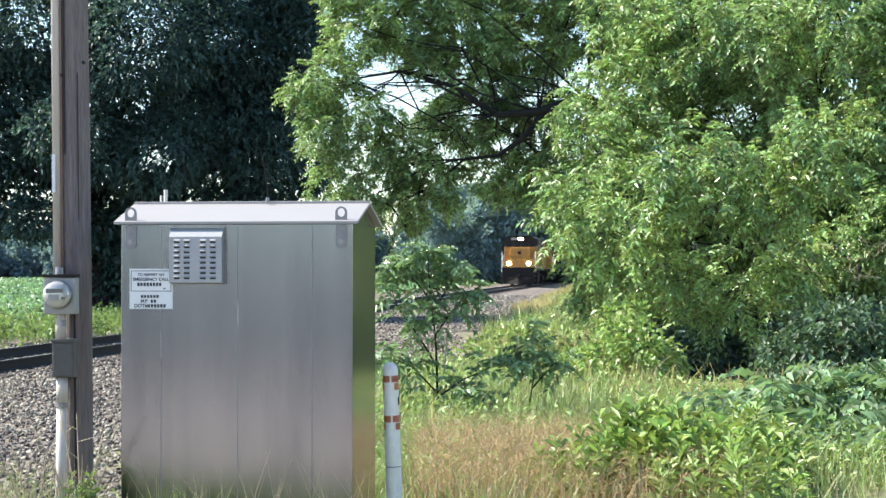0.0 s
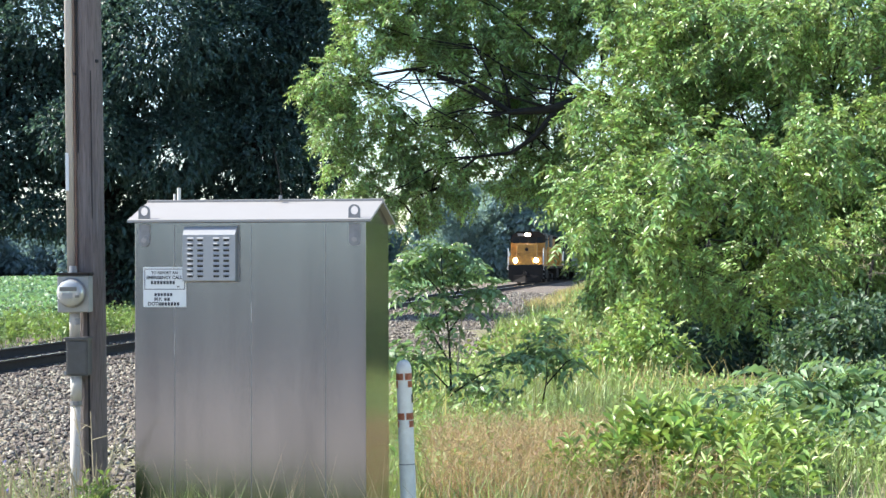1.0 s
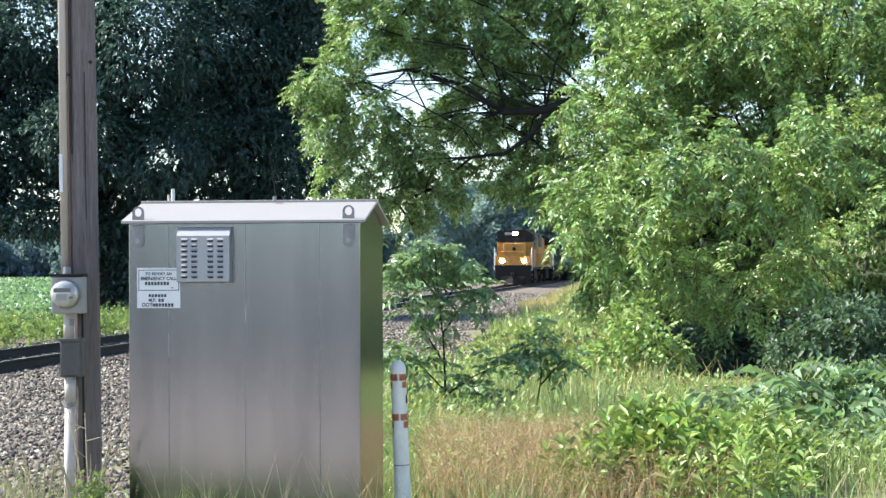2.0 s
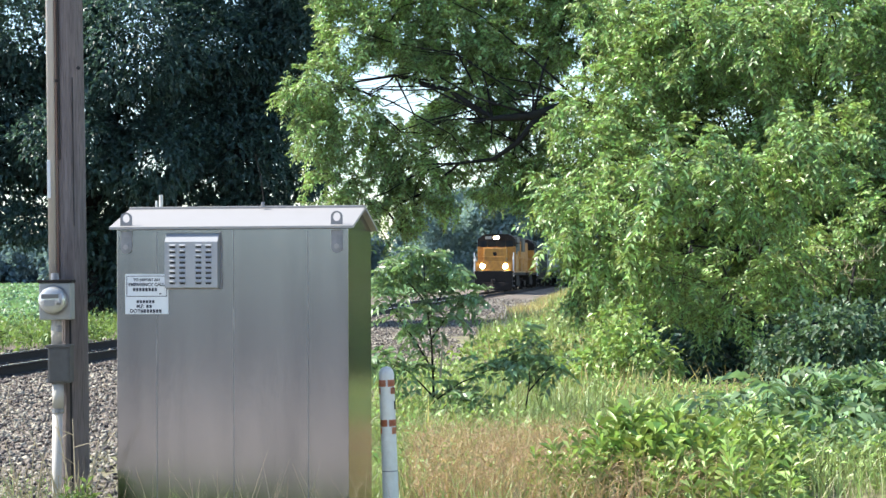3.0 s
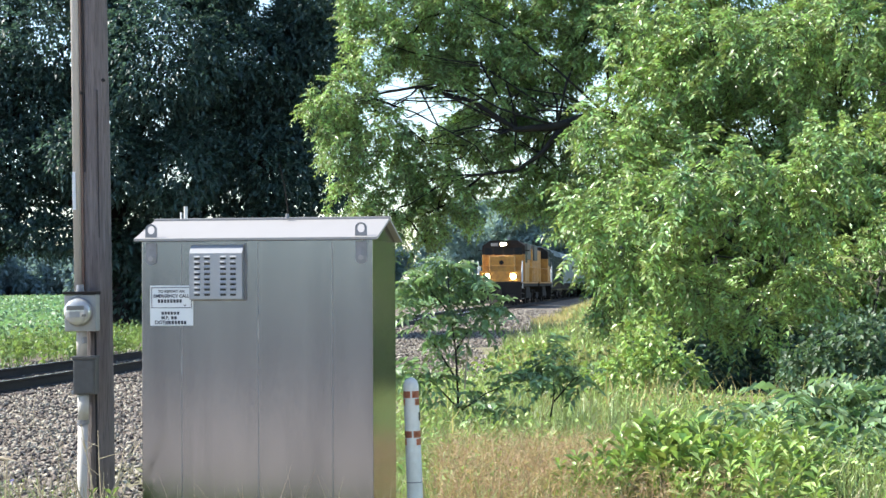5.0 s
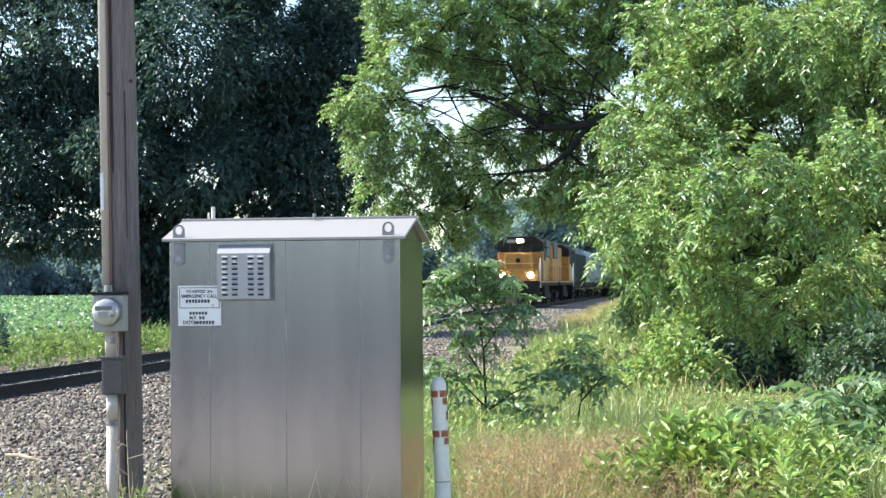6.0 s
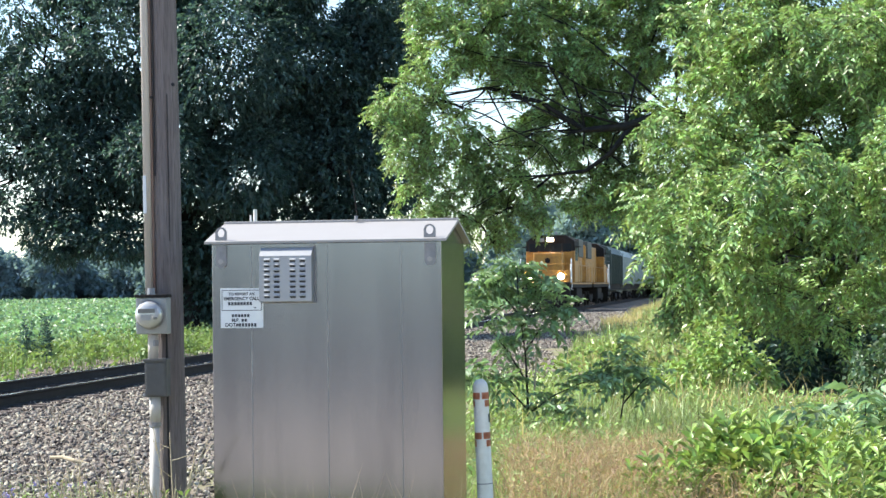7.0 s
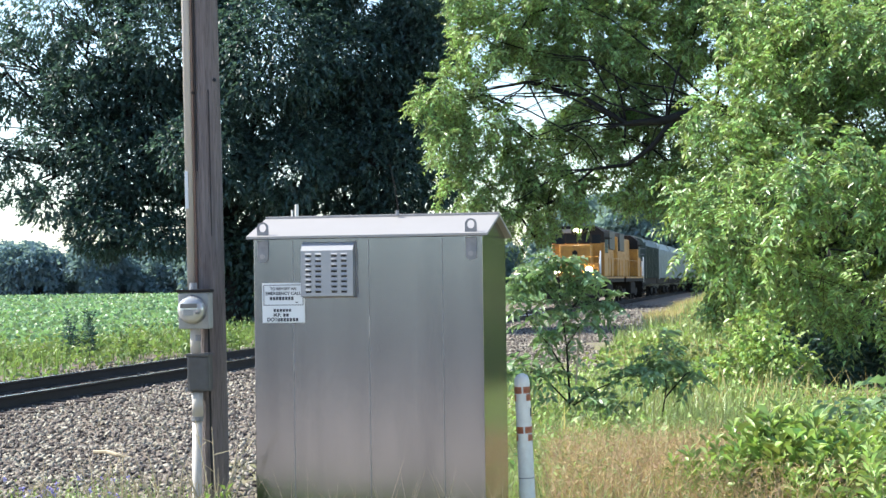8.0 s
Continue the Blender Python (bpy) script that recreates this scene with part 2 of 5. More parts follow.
def ground_z(x, y):
    x, y = np.asarray(x, float), np.asarray(y, float)
    u = beside(x, y)
    crown = RAIL_Z0 + GRADE * np.clip(y, -50, 350) - 0.20
    near = -0.04 + 0.05 * np.sin(x * 0.7 + 1.3) * np.sin(y * 0.33) * smooth(2, 5, abs(u))
    bank = 1.15 * smooth(4.8, 10.0, u) * smooth(45, 120, y)
    side = np.where(u > 0, near + bank, -0.12 * smooth(3, 7, -u))
    return crown + (side - crown) * smooth(1.75, 3.4, abs(u))


def ground_material():
    m = material("grassy soil", (0.17, 0.19, 0.075), 0.95, 0, (0.25, 0.20, 0.11), 0.8, 0.6, 0.6, 30, (0.09, 0.1, 0.035))
    nt = m.node_tree
    n, l = nt.nodes, nt.links
    soil = n["Principled BSDF"].inputs["Base Color"].links[0].from_socket
    geo = n.new("ShaderNodeNewGeometry")
    dot = n.new("ShaderNodeVectorMath")
    dot.operation = "DOT_PRODUCT"
    dot.inputs[1].default_value = (0.99438, -0.1059, 0)
    l.new(geo.outputs["Position"], dot.inputs[0])
    wob = n.new("ShaderNodeTexNoise")
    wob.inputs["Scale"].default_value, wob.inputs["Detail"].default_value = 0.5, 5
    l.new(geo.outputs["Position"], wob.inputs["Vector"])
    add = n.new("ShaderNodeMath")
    add.operation = "MULTIPLY_ADD"
    add.inputs[1].default_value = 4.0
    l.new(wob.outputs["Fac"], add.inputs[0])
    l.new(dot.outputs["Value"], add.inputs[2])
    edge = n.new("ShaderNodeMapRange")
    edge.inputs[1].default_value, edge.inputs[2].default_value = -11.0 + 2.0 + 6.0, -11.0 + 2.0 + 7.2
    l.new(add.outputs[0], edge.inputs[0])
    # unseen pale gravel where the viewer stands, added to warm the cabinet's reflection
    sep = n.new("ShaderNodeSeparateXYZ")
    l.new(geo.outputs["Position"], sep.inputs[0])
    road = n.new("ShaderNodeMapRange")
    road.inputs[1].default_value, road.inputs[2].default_value = 7.0, 9.0
    l.new(sep.outputs["Y"], road.inputs[0])
    both = n.new("ShaderNodeMath")
    both.operation = "MULTIPLY"
    l.new(edge.outputs[0], both.inputs[0])
    l.new(road.outputs[0], both.inputs[1])
    cell = n.new("ShaderNodeTexVoronoi")
    cell.inputs["Scale"].default_value = 16
    l.new(geo.outputs["Position"], cell.inputs["Vector"])
    ramp = n.new("ShaderNodeValToRGB")
    ramp.color_ramp.elements[0].color, ramp.color_ramp.elements[1].color = (0.04, 0.033, 0.027, 1), (0.25, 0.20, 0.15, 1)
    l.new(cell.outputs["Color"], ramp.inputs[0])
    mix = n.new("ShaderNodeMix")
    mix.data_type = "RGBA"
    l.new(both.outputs[0], mix.inputs[0])
    pale = n.new("ShaderNodeMix")
    pale.data_type = "RGBA"
    l.new(road.outputs[0], pale.inputs[0])
    # unseen grey asphalt behind that gravel, added for the reflection's cooler part
    unseen_edge = n.new("ShaderNodeMapRange")
    unseen_edge.inputs[1].default_value, unseen_edge.inputs[2].default_value = -3.4, -2.8
    l.new(sep.outputs["Y"], unseen_edge.inputs[0])
    unseen_ground = n.new("ShaderNodeMix")
    unseen_ground.data_type = "RGBA"
    l.new(unseen_edge.outputs[0], unseen_ground.inputs[0])
    unseen_ground.inputs[6].default_value, unseen_ground.inputs[7].default_value = (0.13, 0.135, 0.145, 1), (0.42, 0.345, 0.285, 1)
    l.new(unseen_ground.outputs[2], pale.inputs[6])
    l.new(ramp.outputs[0], pale.inputs[7])
    l.new(pale.outputs[2], mix.inputs[6])
    l.new(soil, mix.inputs[7])
    l.new(mix.outputs[2], n["Principled BSDF"].inputs["Base Color"])
    return m


def build_ground():
    xs = np.concatenate([[-3000, -900, -300, -120], np.linspace(-60, -24, 19), np.arange(-22, 30, 0.4), np.linspace(32, 60, 15), [120, 300, 900, 3000]])
    ys = np.concatenate([[-3000, -600, -120, -40], np.arange(-20, 60, 0.6), np.arange(60, 330, 3.0), [350, 450, 700, 1500, 3500]])
    gx, gy = np.meshgrid(xs, ys)
    gz = ground_z(gx, gy)
    i = np.arange(len(ys) * len(xs)).reshape(len(ys), len(xs))
    f = np.stack([i[:-1, :-1], i[:-1, 1:], i[1:, 1:], i[1:, :-1]], -1).reshape(-1, 4)
    ob = raw("ground", np.stack([gx, gy, gz], -1).reshape(-1, 3), f, ground_material(), None, "grassy trackside ground with a gravel strip", "structure", "ground")
    ob.data.shade_smooth()


build_ground()


def build_track():
    t = thing("railway_track", TRACK, "straight railway track with rusty rails on wooden ties", "railway track", "", "structure")
    head = [(-0.036, 0), (-0.036, -0.028), (-0.009, -0.045), (-0.009, -0.148), (-0.07, -0.162), (-0.07, -0.172), (0.07, -0.172), (0.07, -0.162), (0.009, -0.148), (0.009, -0.045), (0.036, -0.028), (0.036, 0)]
    for x in (-0.753, 0.753):
        r = part("rail", prism([(x + a, b) for a, b in head], -40, 330), RAIL, t, "rust-brown steel rail")
        part("rail_head", prism([(x - 0.028, 0.0), (x - 0.028, 0.003), (x + 0.028, 0.003), (x + 0.028, 0.0)], -40, 330), RAIL_TOP, r, "polished bright running surface")
    tie = part("tie", box(-1.3, 1.3, -0.115, 0.115, -0.33, -0.172, 0.012), TIE, t, "weathered wooden tie")
    tie.matrix_basis = pose(0, 10, 0)
    rest_v, rest_f = [], []
    cube = np.array([(x, y, z) for x in (-1.3, 1.3) for y in (-0.115, 0.115) for z in (-0.33, -0.172)])
    faces = np.array([[0, 1, 3, 2], [4, 6, 7, 5], [0, 4, 5, 1], [2, 3, 7, 6], [0, 2, 6, 4], [1, 5, 7, 3]])
    rng = random.Random(4)
    k = 0
    y = -10.0
    while y < 330:
        y += 0.54
        dx, turn = rng.uniform(-0.05, 0.05), rng.uniform(-1.5, 1.5)
        if 12 < y < 150:
            o = tie.copy()
            scene.collection.objects.link(o)
            o.matrix_basis = pose(dx, y, rng.uniform(-0.012, 0.006), 0, 0, turn)
        else:
            rest_v.append(cube + [dx, y, 0])
            rest_f.append(faces + 8 * k)
            k += 1
    tie.matrix_basis = pose(0, 11.7, 0)
    raw("tie_row", np.concatenate(rest_v), np.concatenate(rest_f), TIE, t, "", "stuff")


build_track()


# ---- the signal cabinet ----
def writing(name, text, size, m, parent):
    """Raised lettering turned into a mesh part."""
    cu = bpy.data.curves.new(name, "FONT")
    cu.body, cu.size, cu.align_x, cu.align_y, cu.extrude, cu.offset = text, size, "CENTER", "CENTER", 0.0006, size * 0.03
    tmp = bpy.data.objects.new(name, cu)
    scene.collection.objects.link(tmp)
    me = bpy.data.meshes.new_from_object(tmp.evaluated_get(bpy.context.evaluated_depsgraph_get()))
    bpy.data.objects.remove(tmp)
    me.materials.clear()
    me.materials.append(INK)
    ob = new(name, me)
    ob.parent = parent
    ob.matrix_basis = m
    return ob


def ring_plate(x, z, w, h, hole, y0, y1):
    """An upright steel lug with a rounded top and a round hole, in the x-z plane."""
    bm = bmesh.new()
    n = 24
    outer, inner = [], []
    for k in range(n):
        a = 2 * math.pi * k / n
        ca, sa = math.cos(a), math.sin(a)
        s = 1 / max(abs(ca), abs(sa)) if sa < 0 else 1
        top = z + h / 2 - w / 2
        outer.append((x + ca * s * w / 2, top + sa * s * (w / 2 if sa >= 0 else h - w / 2)))
        inner.append((x + ca * hole, top + sa * hole * 1.15))
    rings = [[bm.verts.new((p, y, q)) for p, q in ring] for y in (y0, y1) for ring in (outer, inner)]
    for k in range(n):
        j = (k + 1) % n
        bm.faces.new((rings[0][k], rings[0][j], rings[1][j], rings[1][k]))
        bm.faces.new((rings[2][j], rings[2][k], rings[3][k], rings[3][j]))
        bm.faces.new((rings[0][j], rings[0][k], rings[2][k], rings[2][j]))
        bm.faces.new((rings[1][k], rings[1][j], rings[3][j], rings[3][k]))
    bmesh.ops.recalc_face_normals(bm, faces=bm.faces)
    return bm


def build_cabinet():
    # front 1.39 wide, sides 0.86 deep; local origin at the base's front middle
    cab = thing("signal_cabinet", pose(-1.226, 11.05, 0, 0, 0, -7.6), "brushed aluminium railway signal cabinet with pitched roof", "cabinet")
    W, D, H = 0.701, 0.80, 1.874
    part("body", box(-W, W, 0, D, -0.1, H, 0.006), ALU, cab)
    roof = bmesh.new()
    o = 0.036
    prism([(-o, H - 0.003), (-o, H + 0.012), (D / 2, H + 0.139), (D + o, H + 0.012), (D + o, H - 0.003), (D / 2, H + 0.122)], -W - o, W + o, roof)
    bmesh.ops.transform(roof, matrix=Matrix(((0, 1, 0, 0), (1, 0, 0, 0), (0, 0, 1, 0), (0, 0, 0, 1))), verts=roof.verts)
    bmesh.ops.recalc_face_normals(roof, faces=roof.faces)
    part("roof", roof, ALU_ROOF, cab, "pale sunlit sheet roof")
    part("ridge_cap", box(-W - o, W + o, D / 2 - 0.03, D / 2 + 0.03, H + 0.130, H + 0.146, 0.004), ALU_ROOF, cab)
    part("gable", prism([(-W + 0.01, 0), (W - 0.01, 0), (W - 0.01, 0.01), (-W + 0.01, 0.01)], 0.02, D - 0.02), ALU, cab).matrix_basis = pose(0, 0, H)
    for x in (-W + 0.003, W - 0.003):
        g = bmesh.new()
        vs = [g.verts.new((x + dx, y, z)) for dx in (-0.003, 0.003) for y, z in ((0.01, H), (D - 0.01, H), (D / 2, H + 0.12))]
        for f in ((0, 1, 2), (5, 4, 3), (0, 3, 4, 1), (1, 4, 5, 2), (2, 5, 3, 0)):
            g.faces.new([vs[i] for i in f])
        bmesh.ops.recalc_face_normals(g, faces=g.faces)
        part("gable_panel", g, ALU, cab)
    for x in (0.012, 0.46, -0.455):
        part("panel_seam", box(x - 0.002, x + 0.002, -0.0012, 0.001, 0.02, H - 0.02), STEEL, cab)
    for x in (-0.64, 0.635):
        part("lifting_lug", ring_plate(x, H + 0.055, 0.070, 0.088, 0.022, -0.012, 0.0), STEEL, cab, "galvanised lifting lug with a round hole")
        br = part("lug_bracket", box(x - 0.034, x + 0.034, -0.008, 0.0, H - 0.115, H - 0.012, 0.003), STEEL, cab)
        part("lug_foot", rod((x, -0.010, H - 0.112), (x, 0.0, H - 0.112), 0.034, 0.034, 20), STEEL, br)
        part("bolt", rod((x, -0.022, H - 0.108), (x, -0.01, H - 0.108), 0.017, 0.015, 6), ALU_ROOF, br)
    # vent hood with four columns of louvres
    hood = prism([(0.002, H - 0.352), (-0.058, H - 0.352), (-0.062, H - 0.348), (-0.062, H - 0.078), (-0.022, H - 0.030), (0.002, H - 0.026)], -0.390, -0.070)
    bmesh.ops.transform(hood, matrix=Matrix(((0, 1, 0, 0), (1, 0, 0, 0), (0, 0, 1, 0), (0, 0, 0, 1))), verts=hood.verts)
    bmesh.ops.recalc_face_normals(hood, faces=hood.faces)
    v = part("vent_hood", hood, ALU_HOOD, cab, "dull grey louvred vent hood")
    part("hood_flange", box(-0.070, -0.058, -0.006, 0.001, H - 0.352, H - 0.018, 0.002), STEEL, v)
    part("hood_flange", box(-0.392, -0.058, -0.006, 0.001, H - 0.360, H - 0.352, 0.002), STEEL, v)
    slat = None
    for col in (-0.342, -0.282, -0.184, -0.124):
        for row in range(8):
            m = pose(col, -0.062, H - 0.318 + row * 0.0305)
            if slat is None:
                bm = bmesh.new()
                vs = [bm.verts.new(p) for p in ((-0.019, 0, 0.013), (0.019, 0, 0.013), (0.017, -0.006, 0.003), (-0.017, -0.006, 0.003), (-0.019, 0.0, -0.002), (0.019, 0.0, -0.002))]
                for f in ((0, 3, 2, 1), (3, 4, 5, 2), (0, 4, 3), (1, 2, 5)):
                    bm.faces.new([vs[i] for i in f])
                bmesh.ops.recalc_face_normals(bm, faces=bm.faces)
                slat = part("louvre", bm, ALU_HOOD, v)
                slat.matrix_basis = m
            else:
                o2 = slat.copy()
                scene.collection.objects.link(o2)
                o2.matrix_basis = m
            part("slot", box(col - 0.017, col + 0.017, -0.0632, -0.062, H - 0.318 + row * 0.0305 - 0.011, H - 0.318 + row * 0.0305 - 0.001), DARK, v)
    # notice
    s = part("notice", box(-0.648, -0.384, -0.004, 0.001, H - 0.506, H - 0.268, 0.001), PLATE, cab, "white emergency notice with dark lettering")
    for x0, x1, z0, z1 in ((-0.64, -0.392, -0.282, -0.278), (-0.64, -0.392, -0.402, -0.398), (-0.64, -0.636, -0.402, -0.278), (-0.396, -0.392, -0.402, -0.278)):
        part("border", box(x0, x1, -0.0052, -0.0035, H + z0, H + z1), INK, s)
    flat = lambda x, z: pose(x, -0.005, z, 90, 0, 0)
    writing("lettering", "TO REPORT AN", 0.023, flat(-0.517, H - 0.303), s)
    writing("lettering", "EMERGENCY CALL", 0.0265, flat(-0.517, H - 0.331), s)
    writing("lettering", "DOT#", 0.030, flat(-0.578, H - 0.488), s)
    writing("lettering", "M.P.", 0.028, flat(-0.555, H - 0.460), s)
    for x0, x1, z, h in ((-0.60, -0.435, -0.360, 0.020), (-0.578, -0.458, -0.432, 0.017), (-0.518, -0.462, -0.460, 0.018), (-0.535, -0.405, -0.488, 0.020), (-0.44, -0.405, -0.385, 0.006)):
        for k in range(max(1, int((x1 - x0) / 0.019))):
            a = x0 + k * 0.019
            part("print_bar", box(a, min(a + 0.014, x1), -0.0052, -0.0035, H + z - h / 2, H + z + h / 2), INK, s)
    # pale runs below joints, whip aerial
    for x, z0, z1, w in ((0.013, 1.28, 1.40, 0.0014), (-0.455, 1.08, 1.22, 0.0012)):
        part("streak", box(x - w, x + w, -0.0016, -0.0004, z0, z1, 0.0004), STREAK, cab)
    part("aerial", tube([(0.108, D / 2, H + 0.145), (0.08, D / 2 + 0.02, H + 0.33), (0.045, D / 2 + 0.03, H + 0.47)], [0.0035, 0.0028, 0.0016], 6), LOCO_DARK, cab, "thin bent wire whip")
    part("roof_stud", rod((0.11, D / 2 - 0.05, H + 0.14), (0.11, D / 2 - 0.05, H + 0.168), 0.012, 0.01, 10), STEEL, cab)
    return cab


build_cabinet()


# ---- the power pole and its meter ----
# they stand a little behind the cabinet
SET_BACK = Matrix.Translation((0, 0, EYE)) @ Matrix.Scale(1.07, 4) @ Matrix.Translation((0, 0, -EYE))


def build_pole():
    p = thing("utility_pole", SET_BACK @ pose(-2.234, 11.4, 0, 0, -0.7, 0), "weathered grey-brown wooden utility pole", "pole")
    bm = bmesh.new()
    rings = []
    rng = random.Random(9)
    wob = [rng.uniform(-0.004, 0.004) for _ in range(36)]
    zs = [-0.2 + 0.45 * k for k in range(21)]
    for i, z in enumerate(zs):
        r = 0.105 - 0.0022 * max(0, z)
        rings.append([bm.verts.new(((r + wob[k] + rng.uniform(-0.0015, 0.0015)) * math.cos(2 * math.pi * k / 36) + 0.006 * math.sin(z * 0.8), (r + wob[k]) * math.sin(2 * math.pi * k / 36), z)) for k in range(36)])
    for a, b in zip(rings, rings[1:]):
        for k in range(36):
            j = (k + 1) % 36
            bm.faces.new((a[k], a[j], b[j], b[k]))
    bm.faces.new(rings[-1])
    part("shaft", bm, POLE_WOOD, p, smooth=True)
    for (x, z, w, h) in ((0.02, 0.35, 0.012, 1.1), (-0.03, 2.3, 0.006, 1.5), (0.05, 1.9, 0.004, 0.9)):
        a = math.sqrt(max(0.0, 0.104 ** 2 - x * x))
        part("drying_crack", box(x - w / 2, x + w / 2, -a - 0.004, -a + 0.01, z, z + h, 0.002), DARK, p)
    part("knot_hole", rod((0.083, -0.07, 2.86), (0.083, -0.05, 2.86), 0.011, 0.011, 10), DARK, p)
    part("nail", rod((-0.045, -0.108, 2.78), (-0.045, -0.09, 2.78), 0.01, 0.01, 8), RAIL, p)
    # cable guard up the pole
    part("cable_guard", rod((-0.082, -0.086, 1.55), (-0.078, -0.076, 6.5), 0.026, 0.026, 14), PVC, p, "weathered pale cable guard", smooth=True)
    part("rust_strip", box(-0.056, -0.043, -0.100, -0.07, 1.55, 5.5, 0.004), material("rust-stained strip", (0.14, 0.07, 0.05), 0.9, 0, (0.2, 0.15, 0.12), 8, 0.5, stretch=(1, 1, 0.2)), p)
    part("tag", box(-0.104, -0.084, -0.119, -0.113, 2.07, 2.30, 0.002), PLATE, p, "narrow white tag")
    return p


build_pole()


def build_meter():
    m = thing("electric_meter", SET_BACK @ pose(-2.285, 11.17, 0, 0, -0.4, 0), "grey electric meter with glass dome on a wooden pole", "electric meter")
    part("socket_box", box(-0.096, 0.094, 0.0, 0.13, 1.335, 1.555, 0.008), METER_BOX, m)
    part("top_lip", box(-0.101, 0.100, -0.012, 0.13, 1.556, 1.574, 0.004), LOCO_DARK, m, "dark top lip")
    part("ring", rod((-0.008, -0.018, 1.452), (-0.008, 0.004, 1.452), 0.086, 0.088, 40, None, 0.004), STEEL, m, "steel sealing ring", smooth=True)
    bm = bmesh.new()
    prof = [(0.080, -0.015), (0.079, -0.06), (0.072, -0.085), (0.056, -0.098), (0.028, -0.104), (0.002, -0.105)]
    rings = [[bm.verts.new((-0.008 + r * math.cos(2 * math.pi * k / 36), y, 1.452 + r * math.sin(2 * math.pi * k / 36))) for k in range(36)] for r, y in prof]
    for a, b in zip(rings, rings[1:]):
        for k in range(36):
            j = (k + 1) % 36
            bm.faces.new((a[k], b[k], b[j], a[j]))
    bm.faces.new(rings[-1])
    bmesh.ops.recalc_face_normals(bm, faces=bm.faces)
    d = part("dome", bm, METER_GLASS, m, "clear rounded meter cover", smooth=True)
    part("register", box(-0.060, 0.042, -0.109, -0.1, 1.464, 1.490, 0.002), METER_FACE, d, "dark register window")
    part("name_plate", box(-0.045, 0.02, -0.1075, -0.1, 1.418, 1.452, 0.002), METER_BOX, d)
    part("seal", box(0.03, 0.055, -0.104, -0.09, 1.425, 1.44, 0.003), METER_FACE, d)
    part("hub", rod((-0.01, 0.05, 1.57), (-0.01, 0.05, 1.615), 0.026, 0.022, 14), STEEL, m)
    part("nipple", rod((-0.005, 0.06, 1.18), (-0.005, 0.06, 1.345), 0.032, 0.032, 16), PVC, m, smooth=True)
    part("locknut", rod((0.012, 0.045, 1.262), (0.012, 0.045, 1.30), 0.022, 0.022, 6), STEEL, m)
    return m


build_meter()


def build_switch():
    m = thing("switch_box", SET_BACK @ pose(-2.262, 11.19, 0, 0, -0.5, 0), "dark grey electrical switch box with white conduit below", "switch box")
    b = part("enclosure", box(-0.072, 0.062, 0.0, 0.12, 0.955, 1.175, 0.006), SWITCH_BOX, m)
    part("hood", box(-0.078, 0.068, -0.012, 0.12, 1.168, 1.186, 0.004), SWITCH_BOX, b)
    part("cover", box(-0.062, 0.052, -0.006, 0.002, 0.965, 1.160, 0.004), SWITCH_BOX, b)
    part("hasp", box(-0.085, -0.070, 0.01, 0.03, 0.955, 0.98, 0.003), STEEL, b)
    part("adapter", rod((-0.022, 0.05, 0.80), (-0.022, 0.05, 0.957), 0.034, 0.034, 18, None, 0.005), PVC, m, "white conduit adapter", smooth=True)
    part("coupling", rod((-0.024, 0.05, 0.775), (-0.024, 0.05, 0.80), 0.037, 0.037, 18), STEEL, m)
    part("conduit", rod((-0.045, 0.05, -0.15), (-0.026, 0.05, 0.778), 0.030, 0.030, 18), PVC, m, "weathered white plastic conduit", smooth=True)
    return m


build_switch()


def build_post():
    p = thing("marker_post", pose(-0.283, 11.2, 0, 0, -1.9, 0), "white plastic marker post with orange bands", "marker post")
    bm = bmesh.new()
    prof = [(0.051, -0.2), (0.047, 0.5), (0.0455, 0.97), (0.0465, 0.985), (0.045, 1.005), (0.038, 1.027), (0.024, 1.042), (0.004, 1.048)]
    rings = [[bm.verts.new((r * math.cos(2 * math.pi * k / 28), r * math.sin(2 * math.pi * k / 28), z)) for k in range(28)] for r, z in prof]
    for a, b in zip(rings, rings[1:]):
        for k in range(28):
            j = (k + 1) % 28
            bm.faces.new((a[k], a[j], b[j], b[k]))
    bm.faces.new(rings[-1])
    part("tube", bm, WHITE, p, smooth=True)

    def patch(a0, a1, z0, z1, r=0.0475):
        b = bmesh.new()
        n = 8
        an = [radians(a0 + (a1 - a0) * k / n) for k in range(n + 1)]
        lo = [b.verts.new((r * math.sin(a), -r * math.cos(a), z0)) for a in an]
        hi = [b.verts.new((r * math.sin(a), -r * math.cos(a), z1)) for a in an]
        for k in range(n):
            b.faces.new((lo[k], lo[k + 1], hi[k + 1], hi[k]))
        bmesh.ops.solidify(b, geom=b.faces[:], thickness=-0.0012)
        return b

    for zt in (0.968, 0.730):
        part("tape", patch(-100, -5, zt - 0.04, zt), ORANGE, p, "orange reflective tape")
        part("tape", patch(8, 100, zt - 0.04, zt), ORANGE, p, "orange reflective tape")
        part("tape", patch(28, 100, zt - 0.085, zt - 0.046), ORANGE, p, "orange reflective tape")
        part("tape", patch(-100, -52, zt - 0.085, zt - 0.046), ORANGE, p, "orange reflective tape")
    part("emblem", patch(58, 88, 0.79, 0.84), INK, p, "small dark round emblem")
    part("joint", rod((0, 0, 0.42), (0, 0, 0.426), 0.0485, 0.0485, 24), STEEL, p)
    return p


build_post()


def build_rod(x, y, top, r):
    t = thing("marker_rod", pose(x, y, 0), "thin white marker rod behind the cabinet", "rod", "marker rods")
    part("shaft", rod((0, 0, -0.1), (0.01, 0, top), r, r * 0.8, 10), WHITE, t)


build_rod(-2.12, 14.2, 2.21, 0.018)
